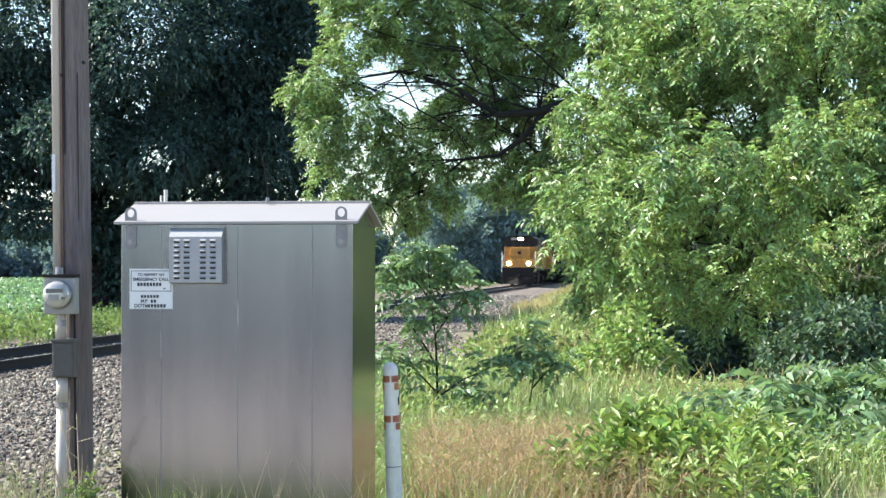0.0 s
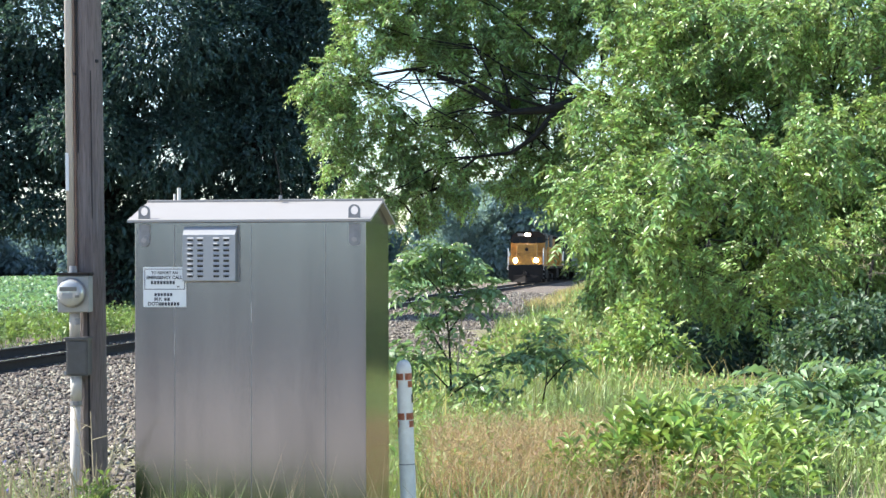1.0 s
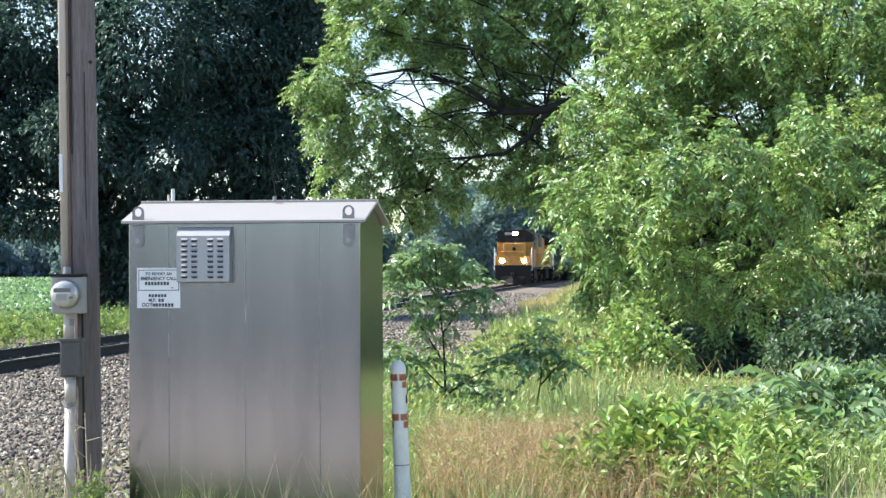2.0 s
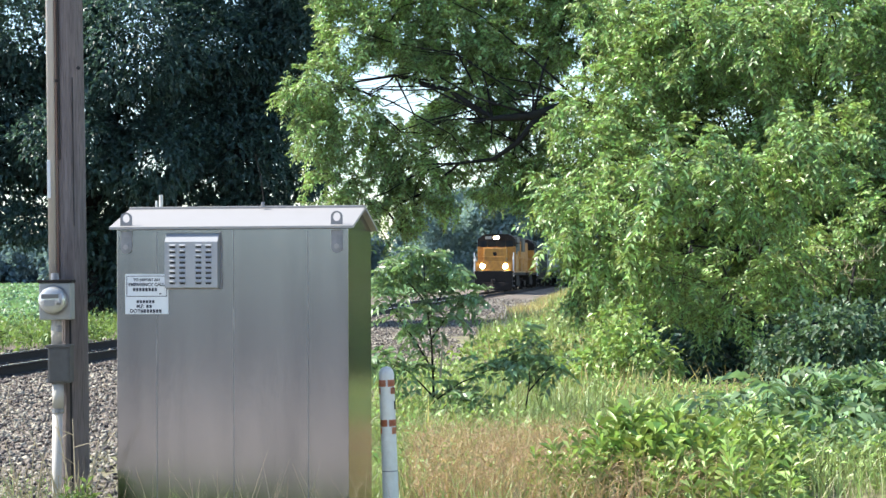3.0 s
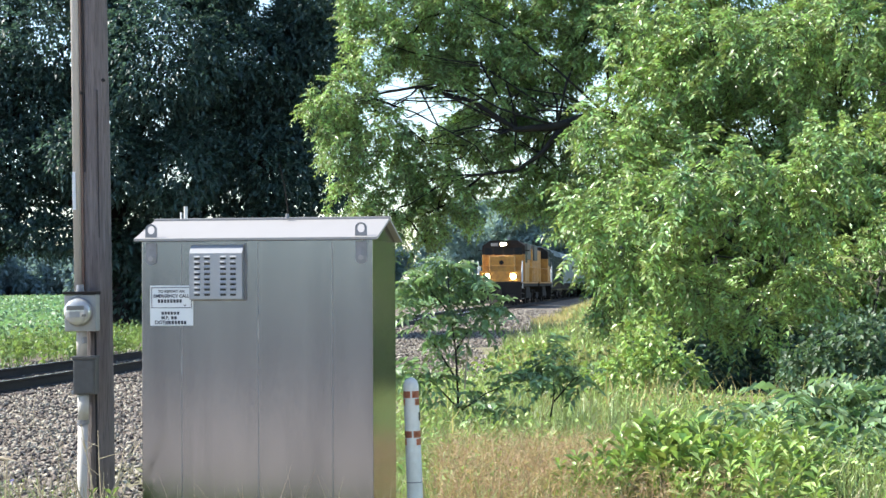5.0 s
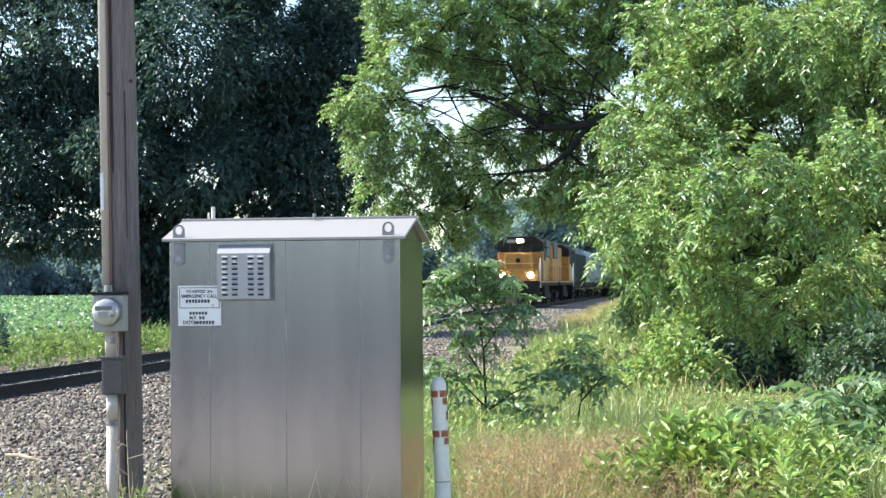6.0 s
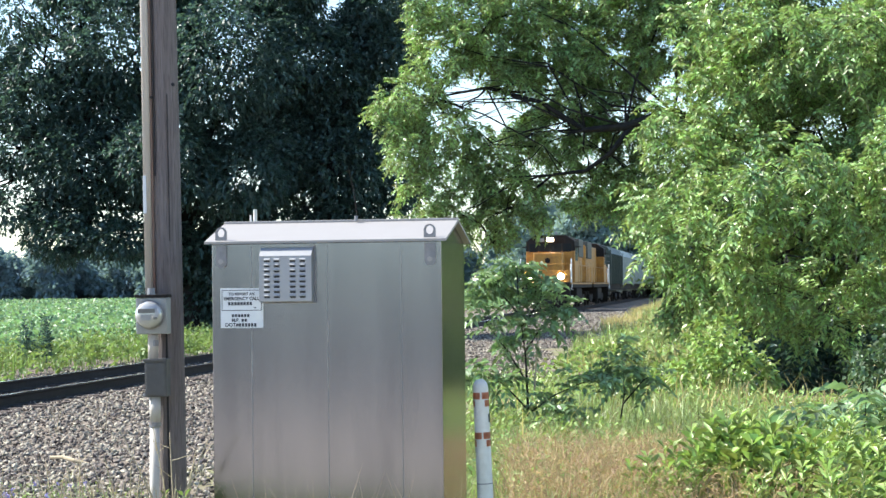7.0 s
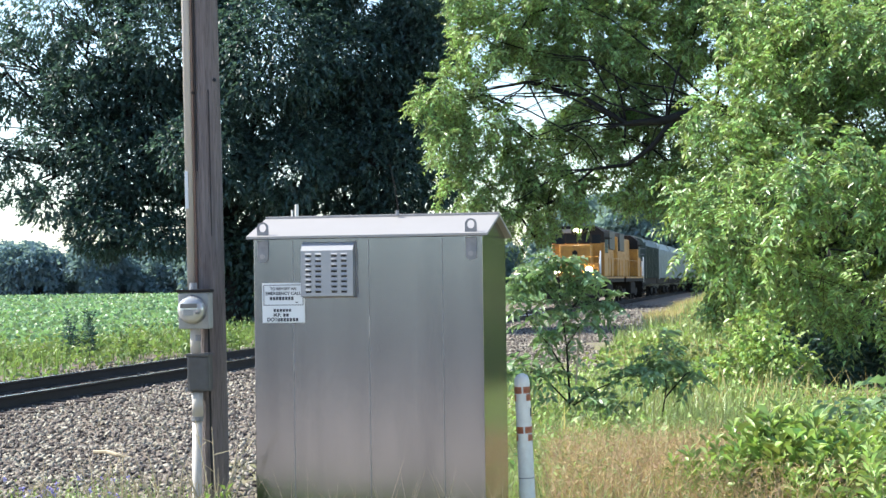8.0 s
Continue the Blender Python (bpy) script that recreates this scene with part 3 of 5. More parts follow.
build_rod(-2.17, 14.3, 2.17, 0.010)


# ---- train ----
def wheelset(parent, x_out, y, r):
    """A pair of steel wheels on their axle, as one part that rolls."""
    bm = bmesh.new()
    for sx in (-1, 1):
        rod((sx * 0.70, 0, 0), (sx * 0.84, 0, 0), r, r * 0.97, 24, bm)
        rod((sx * 0.84, 0, 0), (sx * x_out, 0, 0), 0.16, 0.14, 12, bm)
        for k in range(4):
            a = math.pi * k / 2
            rod((sx * 0.845, math.cos(a) * r * 0.6, math.sin(a) * r * 0.6), (sx * 0.86, math.cos(a) * r * 0.6, math.sin(a) * r * 0.6), 0.07, 0.07, 8, bm)
    rod((-0.7, 0, 0), (0.7, 0, 0), 0.09, 0.09, 10, bm)
    return part("wheelset", bm, RAIL, parent, "", pose(0, y, r))


def side_frame(parent, y0, y1, zc):
    for sx in (-1, 1):
        bm = bmesh.new()
        mid = (y0 + y1) / 2
        out = [(y0 - 0.35, zc - 0.05), (y0 - 0.35, zc + 0.22), (y0 + 0.4, zc + 0.3), (mid - 0.4, zc + 0.18), (mid + 0.4, zc + 0.18), (y1 - 0.4, zc + 0.3), (y1 + 0.35, zc + 0.22), (y1 + 0.35, zc - 0.05), (mid + 0.5, zc - 0.28), (mid - 0.5, zc - 0.28)]
        prism(out, sx * 0.92, sx * 1.10, bm)
        bmesh.ops.transform(bm, matrix=Matrix(((0, 1, 0, 0), (1, 0, 0, 0), (0, 0, 1, 0), (0, 0, 0, 1))), verts=bm.verts)
        bmesh.ops.recalc_face_normals(bm, faces=bm.faces)
        part("truck_frame", bm, LOCO_DARK, parent)


WHEELS = []


def build_loco(lit, label, paint):
    """Hood locomotive, 18 m long; local origin on the rails under its leading end, the train trailing along +y."""
    t = thing("locomotive", TRACK, label, "locomotive", "locomotives")
    part("frame", box(-1.52, 1.52, 0.9, 17.3, 1.28, 1.62, 0.03), LOCO_DARK, t)
    part("sill_stripe", box(-1.535, 1.535, 0.9, 17.3, 1.50, 1.60, 0.005), YELLOW, t)
    part("pilot", box(-1.45, 1.45, 0.45, 0.95, 0.38, 1.62, 0.03), LOCO_DARK, t, "dark front pilot plate")
    plow = bmesh.new()
    vs = [plow.verts.new(p) for p in ((-1.35, 0.5, 0.12), (1.35, 0.5, 0.12), (1.35, 0.5, 0.75), (-1.35, 0.5, 0.75), (0, 0.02, 0.12), (0, 0.25, 0.7))]
    for f in ((0, 4, 5, 3), (4, 1, 2, 5), (0, 3, 2, 1), (3, 5, 2), (0, 1, 4)):
        plow.faces.new([vs[i] for i in f])
    bmesh.ops.recalc_face_normals(plow, faces=plow.faces)
    part("plow", plow, LOCO_DARK, t, "black wedge snow plow")
    part("coupler", box(-0.14, 0.14, -0.25, 0.5, 0.72, 1.0, 0.04), RAIL, t)
    part("nose", box(-0.87, 0.87, 1.9, 3.7, 1.62, 3.42, 0.07), YELLOW, t, "yellow low nose")
    part("nose_emblem", rod((0, 1.885, 2.95), (0, 1.905, 2.95), 0.17, 0.17, 6), LOCO_DARK, t)
    part("front_deck_panel", box(-1.42, 1.42, 0.9, 1.0, 1.62, 2.35, 0.02), YELLOW, t, "yellow front step panel")
    cab = part("cab", box(-1.50, 1.50, 3.7, 6.2, 1.62, 3.55, 0.05), paint, t)
    part("cab_top", prism([(-1.5, 3.55), (-1.48, 4.15), (-0.95, 4.52), (0.95, 4.52), (1.48, 4.15), (1.5, 3.55)], 3.7, 6.2), LOCO_DARK, cab, "dark weathered cab roof")
    for x0, x1 in ((-1.3, -0.75), (-0.68, -0.04), (0.04, 0.68), (0.75, 1.3)):
        part("windscreen", box(x0, x1, 3.675, 3.72, 3.5, 4.0, 0.02), GLASS, cab)
    for sx in (-1, 1):
        for y0, y1 in ((3.95, 4.75), (4.85, 5.75)):
            part("side_window", box(sx * 1.49 - 0.03, sx * 1.49 + 0.03, y0, y1, 2.95, 3.75, 0.02), GLASS, cab)
        part("sunshade", box(sx * 1.5 - 0.02 if sx > 0 else -1.78, 1.78 if sx > 0 else -1.48, 3.9, 5.8, 3.80, 3.83), LOCO_DARK, cab)
    for x in (-0.62, 0.62):
        part("number_board", box(x - 0.27, x + 0.27, 3.66, 3.71, 4.12, 4.34, 0.01), METER_BOX if x < 0 else LOCO_DARK, cab, "pale number board" if x < 0 else "")
    part("hood", box(-0.92, 0.92, 6.2, 16.6, 1.62, 4.22, 0.10), paint, t)
    part("radiator", box(-1.05, 1.05, 12.5, 16.2, 3.3, 4.5, 0.06), LOCO_GREY, t, "grey radiator section with roof fans")
    for k in range(9):
        for sx in (-1, 1):
            part("hood_door", box(sx * 0.93 - 0.015, sx * 0.93 + 0.015, 6.5 + k * 1.1, 7.45 + k * 1.1, 1.8, 3.2, 0.008), paint, t)
    for y in (8.0, 9.5, 13.2, 14.4, 15.5):
        part("roof_fan", rod((0, y, 4.2 if y < 12 else 4.5), (0, y, 4.4 if y < 12 else 4.65), 0.5, 0.5, 16), LOCO_GREY, t)
    part("fuel_tank", box(-1.35, 1.35, 6.9, 10.9, 0.42, 1.28, 0.15), LOCO_DARK, t)
    # handrails and steps
    for sx in (-1, 1):
        for y in (1.0, 1.75, 6.6, 8.6, 10.6, 12.6, 14.6, 16.6):
            part("stanchion", rod((sx * 1.46, y, 1.6), (sx * 1.46, y, 2.72), 0.024, 0.024, 6), PLATE if y < 2 else YELLOW, t)
        part("handrail", rod((sx * 1.46, 6.4, 2.70), (sx * 1.46, 16.9, 2.70), 0.022, 0.022, 6), YELLOW, t)
        part("corner_post", rod((sx * 1.52, 0.95, 1.2), (sx * 1.52, 0.95, 3.05), 0.035, 0.035, 8), PLATE, t, "white grab iron")
        for k in range(3):
            part("step", box(sx * 1.5 - 0.16, sx * 1.5 + 0.06, 1.05, 1.75, 0.45 + 0.36 * k, 0.49 + 0.36 * k), STEEL, t)
        part("ditch_light_housing", rod((sx * 0.89, 0.86, 1.98), (sx * 0.89, 1.0, 1.98), 0.20, 0.22, 16), LOCO_DARK, t)
        if lit:
            part("ditch_light", rod((sx * 0.89, 0.83, 1.98), (sx * 0.89, 0.862, 1.98), 0.17, 0.18, 16), LAMP, t, "glowing ditch light")
    part("front_rail", rod((-1.46, 0.95, 2.72), (1.46, 0.95, 2.72), 0.022, 0.022, 6), YELLOW, t)
    part("headlight_housing", box(-0.36, 0.36, 3.52, 3.72, 4.06, 4.42, 0.05), LOCO_DARK, t)
    if lit:
        for x in (-0.10, 0.10):
            part("headlight", rod((x, 3.49, 4.24), (x, 3.525, 4.24), 0.115, 0.115, 20), LAMP, t, "glowing twin headlight")
    part("exhaust_stack", box(-0.25, 0.25, 10.8, 11.6, 4.2, 4.55, 0.03), LOCO_DARK, t)
    part("horn", rod((0.3, 5.0, 4.6), (0.3, 4.5, 4.68), 0.03, 0.09, 10), STEEL, t)
    for y in (2.2, 4.6, 12.9, 15.3):
        WHEELS.append(wheelset(t, 0.98, y, 0.51))
    side_frame(t, 2.2, 4.6, 0.55)
    side_frame(t, 12.9, 15.3, 0.55)
    return t


def build_hopper(label, paint):
    t = thing("hopper_car", TRACK, label, "freight car", "hopper cars")
    end = [(-1.5, 1.5), (-1.55, 2.2), (-1.55, 3.9), (-1.2, 4.45), (-0.5, 4.6), (0.5, 4.6), (1.2, 4.45), (1.55, 3.9), (1.55, 2.2), (1.5, 1.5)]
    part("body", prism(end, 1.4, 15.4), paint, t)
    part("underframe", box(-1.35, 1.35, 0.3, 16.5, 1.0, 1.5, 0.03), LOCO_DARK, t)
    for k in range(9):
        for sx in (-1, 1):
            part("rib", box(sx * 1.6 - 0.06, sx * 1.6 + 0.06, 1.7 + k * 1.65, 1.82 + k * 1.65, 1.5, 3.9, 0.01), paint, t)
    part("running_board", box(-0.45, 0.45, 0.8, 16.0, 4.66, 4.72), STEEL, t)
    for y in (5, 8.4, 11.8):
        part("hatch", rod((0, y - 0.5, 4.6), (0, y - 0.5, 4.68), 0.4, 0.38, 14), paint, t)
    for y0 in (3.2, 7.0, 10.8):
        bm = bmesh.new()
        vs = [bm.verts.new(p) for p in ((-1.3, y0 - 1.4, 1.5), (1.3, y0 - 1.4, 1.5), (1.3, y0 + 4.0, 1.5), (-1.3, y0 + 4.0, 1.5), (-0.4, y0 + 0.9, 0.55), (0.4, y0 + 0.9, 0.55), (0.4, y0 + 1.7, 0.55), (-0.4, y0 + 1.7, 0.55))]
        for f in ((0, 1, 5, 4), (1, 2, 6, 5), (2, 3, 7, 6), (3, 0, 4, 7), (4, 5, 6, 7)):
            bm.faces.new([vs[i] for i in f])
        bmesh.ops.recalc_face_normals(bm, faces=bm.faces)
        part("chute", bm, paint, t)
    for sx in (-1, 1):
        for k in range(6):
            part("ladder_rung", rod((sx * 1.3 - 0.22, 0.98, 1.6 + k * 0.42), (sx * 1.3 + 0.22, 0.98, 1.6 + k * 0.42), 0.02, 0.02, 6), STEEL, t)
        part("end_post", box(sx * 1.5 - 0.05, sx * 1.5 + 0.05, 0.9, 1.02, 1.4, 4.2), paint, t)
    part("coupler", box(-0.14, 0.14, -0.3, 0.4, 0.72, 1.0, 0.04), RAIL, t)
    for y in (1.6, 3.4, 13.4, 15.2):
        wheelset(t, 0.95, y, 0.42)
    side_frame(t, 1.6, 3.4, 0.48)
    side_frame(t, 13.4, 15.2, 0.48)
    return t


lead = build_loco(True, "yellow diesel locomotive with lit headlights leading a train", YELLOW)
second = build_loco(False, "yellow trailing diesel locomotive running backwards", YELLOW)
green_hopper = build_hopper("dark green covered hopper car with ribbed sides", DARK_GREEN)
hoppers = [build_hopper("pale grey covered hopper car with ribbed sides", HOPPER)]
for k in range(1, 5):
    hoppers.append(copy_thing(hoppers[0], TRACK))
START, SPEED = 168.0, 8.05
REACH = [(lead, 0.0, 0), (second, 36.2, 180), (green_hopper, 36.6, 0)] + [(h, 53.7 + 17.1 * k, 0) for k, h in enumerate(hoppers)]


# ---- trees ----
def crown_points(rng, clumps, per, hollow=0.35, tuft=0.0):
    """Places and outward ways for leaves, spread through uneven rounded clumps (x, y, z, radius, flatten, density)."""
    P, N = [], []
    for x, y, z, r, flat, dense in clumps:
        n = int(per * r * r * dense)
        d = unit(rng.normal(size=(n, 3)))
        lobes = unit(rng.normal(size=(9 + int(tuft * 8), 3)))
        if tuft:
            # leaves gather into separate tufts with gaps between them
            near = lobes[np.argmax(d @ lobes.T, axis=1)]
            d = unit(d + near * tuft)
        bulge = 0.62 + 0.5 * np.max(d @ lobes.T, axis=1) ** (4 + 30 * tuft)
        s = r * (hollow + (1 - hollow) * rng.random(n) ** 0.55) * bulge
        P.append(np.array([x, y, z]) + d * s[:, None] * [1, 1, flat])
        N.append(d)
    return np.concatenate(P), np.concatenate(N)


def sprays(rng, P, N, count, spread):
    """Gathers leaves into small drooping sprays: each place becomes a few leaves along a twig."""
    n = len(P)
    way = unit(N * 0.8 + rng.normal(size=(n, 3)) * 0.45 + [0, 0, -0.15])
    B, W = [], []
    for k in range(count):
        s = (k + 0.5) / count
        B.append(P + way * spread * s + np.array([0, 0, -0.25 * spread]) * s * s)
        W.append(way + rng.normal(size=(n, 3)) * 0.55 + [0, 0, -0.1])
    return np.concatenate(B), np.concatenate(W)


def limb_set(rng, start, clumps, r0, bm, crook=0.12, sides=6, twigs=5, rise=0.08):
    """Bent limbs from a fork to each clump, with a few side twigs."""
    start = np.array(start)
    for c in clumps:
        end = np.array(c[:3])
        L = np.linalg.norm(end - start)
        pts = [start + (end - start) * s + rng.normal(size=3) * L * crook * math.sin(math.pi * s) * 0.6 + [0, 0, rise * L * math.sin(math.pi * s)] for s in (0, 0.25, 0.5, 0.75, 1.0)]
        r = r0 * min(1.0, 0.4 + c[3] * 0.25)
        tube([tuple(p) for p in pts], [r, r * 0.75, r * 0.55, r * 0.38, r * 0.16], sides, bm)
        for k in range(twigs):
            a = pts[2 + k % 3]
            b = np.array(c[:3]) + unit(rng.normal(size=3)) * c[3] * [0.85, 0.85, 0.85 * c[4]]
            mid = (a + b) / 2 + rng.normal(size=3) * 0.12 * c[3]
            tube([tuple(a), tuple(mid), tuple(b)], [r * 0.3, r * 0.18, r * 0.05], 5, bm)


def tree(name, label, foot, fork, clumps, trunk_r, mat, per, leaf, kind="single", seed=1, pairs=5, count=3, group="", spread=0.35, limbs=0.09, category="tree", trunk="trunk", crown="crown", wide=0.6, rise=0.08, tuft=0.0):
    rng = np.random.default_rng(seed)
    t = thing(name, pose(*foot), label, category, group)
    off = np.array(foot)
    cl = [(x - off[0], y - off[1], z - off[2], r, f, d) for x, y, z, r, f, d in clumps]
    fk = np.array(fork) - off
    bm = bmesh.new()
    pts = [(0, 0, -0.3), tuple(fk * 0.3 + rng.normal(size=3) * [0.05, 0.05, 0]), tuple(fk * 0.7 + rng.normal(size=3) * [0.08, 0.08, 0]), tuple(fk)]
    tube(pts, [trunk_r * 1.35, trunk_r, trunk_r * 0.85, trunk_r * 0.65], 12, bm)
    limb_set(rng, fk, cl, limbs, bm, rise=rise)
    part(trunk, bm, BARK, t, smooth=True)
    P, N = crown_points(rng, cl, per, tuft=tuft)
    B, W = sprays(rng, P, N, count, spread)
    if kind == "pinnate":
        v, f = pinnate(rng, B, W, leaf * rng.uniform(0.7, 1.25, len(B)), pairs)
    else:
        v, f = leaves(rng, B, W, leaf * rng.uniform(0.6, 1.3, len(B)), leaf * wide)
    raw(crown, v, f, mat, t)
    return t


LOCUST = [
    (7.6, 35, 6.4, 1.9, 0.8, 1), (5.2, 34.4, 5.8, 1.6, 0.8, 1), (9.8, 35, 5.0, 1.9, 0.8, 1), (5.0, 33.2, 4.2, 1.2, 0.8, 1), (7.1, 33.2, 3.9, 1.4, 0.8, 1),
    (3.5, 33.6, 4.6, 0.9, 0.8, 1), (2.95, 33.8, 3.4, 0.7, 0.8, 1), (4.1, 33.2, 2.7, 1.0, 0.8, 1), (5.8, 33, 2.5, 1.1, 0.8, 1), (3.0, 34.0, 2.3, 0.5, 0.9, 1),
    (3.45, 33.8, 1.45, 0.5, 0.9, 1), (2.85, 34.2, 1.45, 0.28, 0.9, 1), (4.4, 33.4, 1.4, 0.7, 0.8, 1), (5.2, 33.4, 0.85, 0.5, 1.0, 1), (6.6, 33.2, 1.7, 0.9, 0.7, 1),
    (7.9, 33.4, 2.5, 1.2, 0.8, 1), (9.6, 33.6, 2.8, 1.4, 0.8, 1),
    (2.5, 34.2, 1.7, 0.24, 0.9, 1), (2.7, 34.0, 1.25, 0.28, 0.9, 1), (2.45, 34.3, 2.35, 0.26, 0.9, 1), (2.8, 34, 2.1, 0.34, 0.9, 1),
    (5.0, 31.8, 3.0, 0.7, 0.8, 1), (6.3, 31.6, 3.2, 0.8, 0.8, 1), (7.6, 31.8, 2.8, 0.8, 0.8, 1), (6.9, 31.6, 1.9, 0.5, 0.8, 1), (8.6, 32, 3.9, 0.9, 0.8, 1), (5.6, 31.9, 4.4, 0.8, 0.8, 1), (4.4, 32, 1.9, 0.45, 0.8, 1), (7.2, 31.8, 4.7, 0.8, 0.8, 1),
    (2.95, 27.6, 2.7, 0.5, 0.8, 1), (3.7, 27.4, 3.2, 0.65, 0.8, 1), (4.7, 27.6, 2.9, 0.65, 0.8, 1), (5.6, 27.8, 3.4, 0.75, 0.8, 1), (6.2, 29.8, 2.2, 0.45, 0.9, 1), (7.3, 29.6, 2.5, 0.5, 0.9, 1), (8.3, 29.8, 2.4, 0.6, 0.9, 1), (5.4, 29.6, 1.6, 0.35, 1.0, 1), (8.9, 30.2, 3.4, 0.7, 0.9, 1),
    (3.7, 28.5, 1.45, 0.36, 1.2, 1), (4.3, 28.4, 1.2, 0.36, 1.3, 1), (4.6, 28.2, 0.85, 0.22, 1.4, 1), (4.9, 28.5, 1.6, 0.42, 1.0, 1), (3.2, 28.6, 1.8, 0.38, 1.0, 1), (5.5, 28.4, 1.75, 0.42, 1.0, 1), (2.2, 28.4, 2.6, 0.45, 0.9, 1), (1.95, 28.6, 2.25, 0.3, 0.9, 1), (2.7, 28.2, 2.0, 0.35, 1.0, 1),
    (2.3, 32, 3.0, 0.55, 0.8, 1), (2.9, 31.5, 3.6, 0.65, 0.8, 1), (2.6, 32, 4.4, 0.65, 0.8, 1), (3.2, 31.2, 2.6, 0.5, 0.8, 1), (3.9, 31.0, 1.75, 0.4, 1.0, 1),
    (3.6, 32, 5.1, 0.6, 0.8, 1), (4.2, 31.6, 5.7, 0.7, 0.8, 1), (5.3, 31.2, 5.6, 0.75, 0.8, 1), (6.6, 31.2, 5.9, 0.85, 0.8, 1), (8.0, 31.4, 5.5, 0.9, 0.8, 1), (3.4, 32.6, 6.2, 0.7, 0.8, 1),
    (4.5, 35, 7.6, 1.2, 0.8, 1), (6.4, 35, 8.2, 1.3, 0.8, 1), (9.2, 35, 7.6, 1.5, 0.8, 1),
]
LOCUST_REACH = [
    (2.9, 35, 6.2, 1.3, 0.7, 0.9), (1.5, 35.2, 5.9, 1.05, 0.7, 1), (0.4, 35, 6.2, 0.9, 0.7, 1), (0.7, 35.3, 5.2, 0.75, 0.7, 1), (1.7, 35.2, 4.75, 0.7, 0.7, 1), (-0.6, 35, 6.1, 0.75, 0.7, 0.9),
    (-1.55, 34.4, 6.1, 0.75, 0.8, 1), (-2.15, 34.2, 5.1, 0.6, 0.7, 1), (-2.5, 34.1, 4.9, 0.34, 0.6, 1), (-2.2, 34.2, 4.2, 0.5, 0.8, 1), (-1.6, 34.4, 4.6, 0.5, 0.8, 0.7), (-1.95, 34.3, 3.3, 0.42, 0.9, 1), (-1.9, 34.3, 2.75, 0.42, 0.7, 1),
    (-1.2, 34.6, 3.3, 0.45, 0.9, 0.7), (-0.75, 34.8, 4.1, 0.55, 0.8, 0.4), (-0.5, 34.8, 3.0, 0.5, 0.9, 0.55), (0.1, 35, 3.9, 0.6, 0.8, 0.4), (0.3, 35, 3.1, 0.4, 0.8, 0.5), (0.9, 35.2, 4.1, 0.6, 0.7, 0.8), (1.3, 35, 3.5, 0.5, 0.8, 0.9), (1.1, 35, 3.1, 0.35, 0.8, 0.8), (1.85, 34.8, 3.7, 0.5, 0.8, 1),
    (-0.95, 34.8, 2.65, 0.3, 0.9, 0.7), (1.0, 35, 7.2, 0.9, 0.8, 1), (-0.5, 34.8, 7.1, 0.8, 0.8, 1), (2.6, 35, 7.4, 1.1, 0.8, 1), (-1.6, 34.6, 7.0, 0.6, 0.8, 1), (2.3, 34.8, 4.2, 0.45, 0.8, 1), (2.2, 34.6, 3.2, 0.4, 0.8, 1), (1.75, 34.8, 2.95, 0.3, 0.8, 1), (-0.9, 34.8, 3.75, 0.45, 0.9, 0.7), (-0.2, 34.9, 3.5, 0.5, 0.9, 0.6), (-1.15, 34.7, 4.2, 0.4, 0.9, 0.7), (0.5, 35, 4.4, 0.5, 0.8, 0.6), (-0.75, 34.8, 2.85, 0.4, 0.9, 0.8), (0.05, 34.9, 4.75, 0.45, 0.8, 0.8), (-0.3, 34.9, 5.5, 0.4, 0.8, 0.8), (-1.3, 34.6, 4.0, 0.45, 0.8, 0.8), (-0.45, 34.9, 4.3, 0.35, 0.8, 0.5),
]


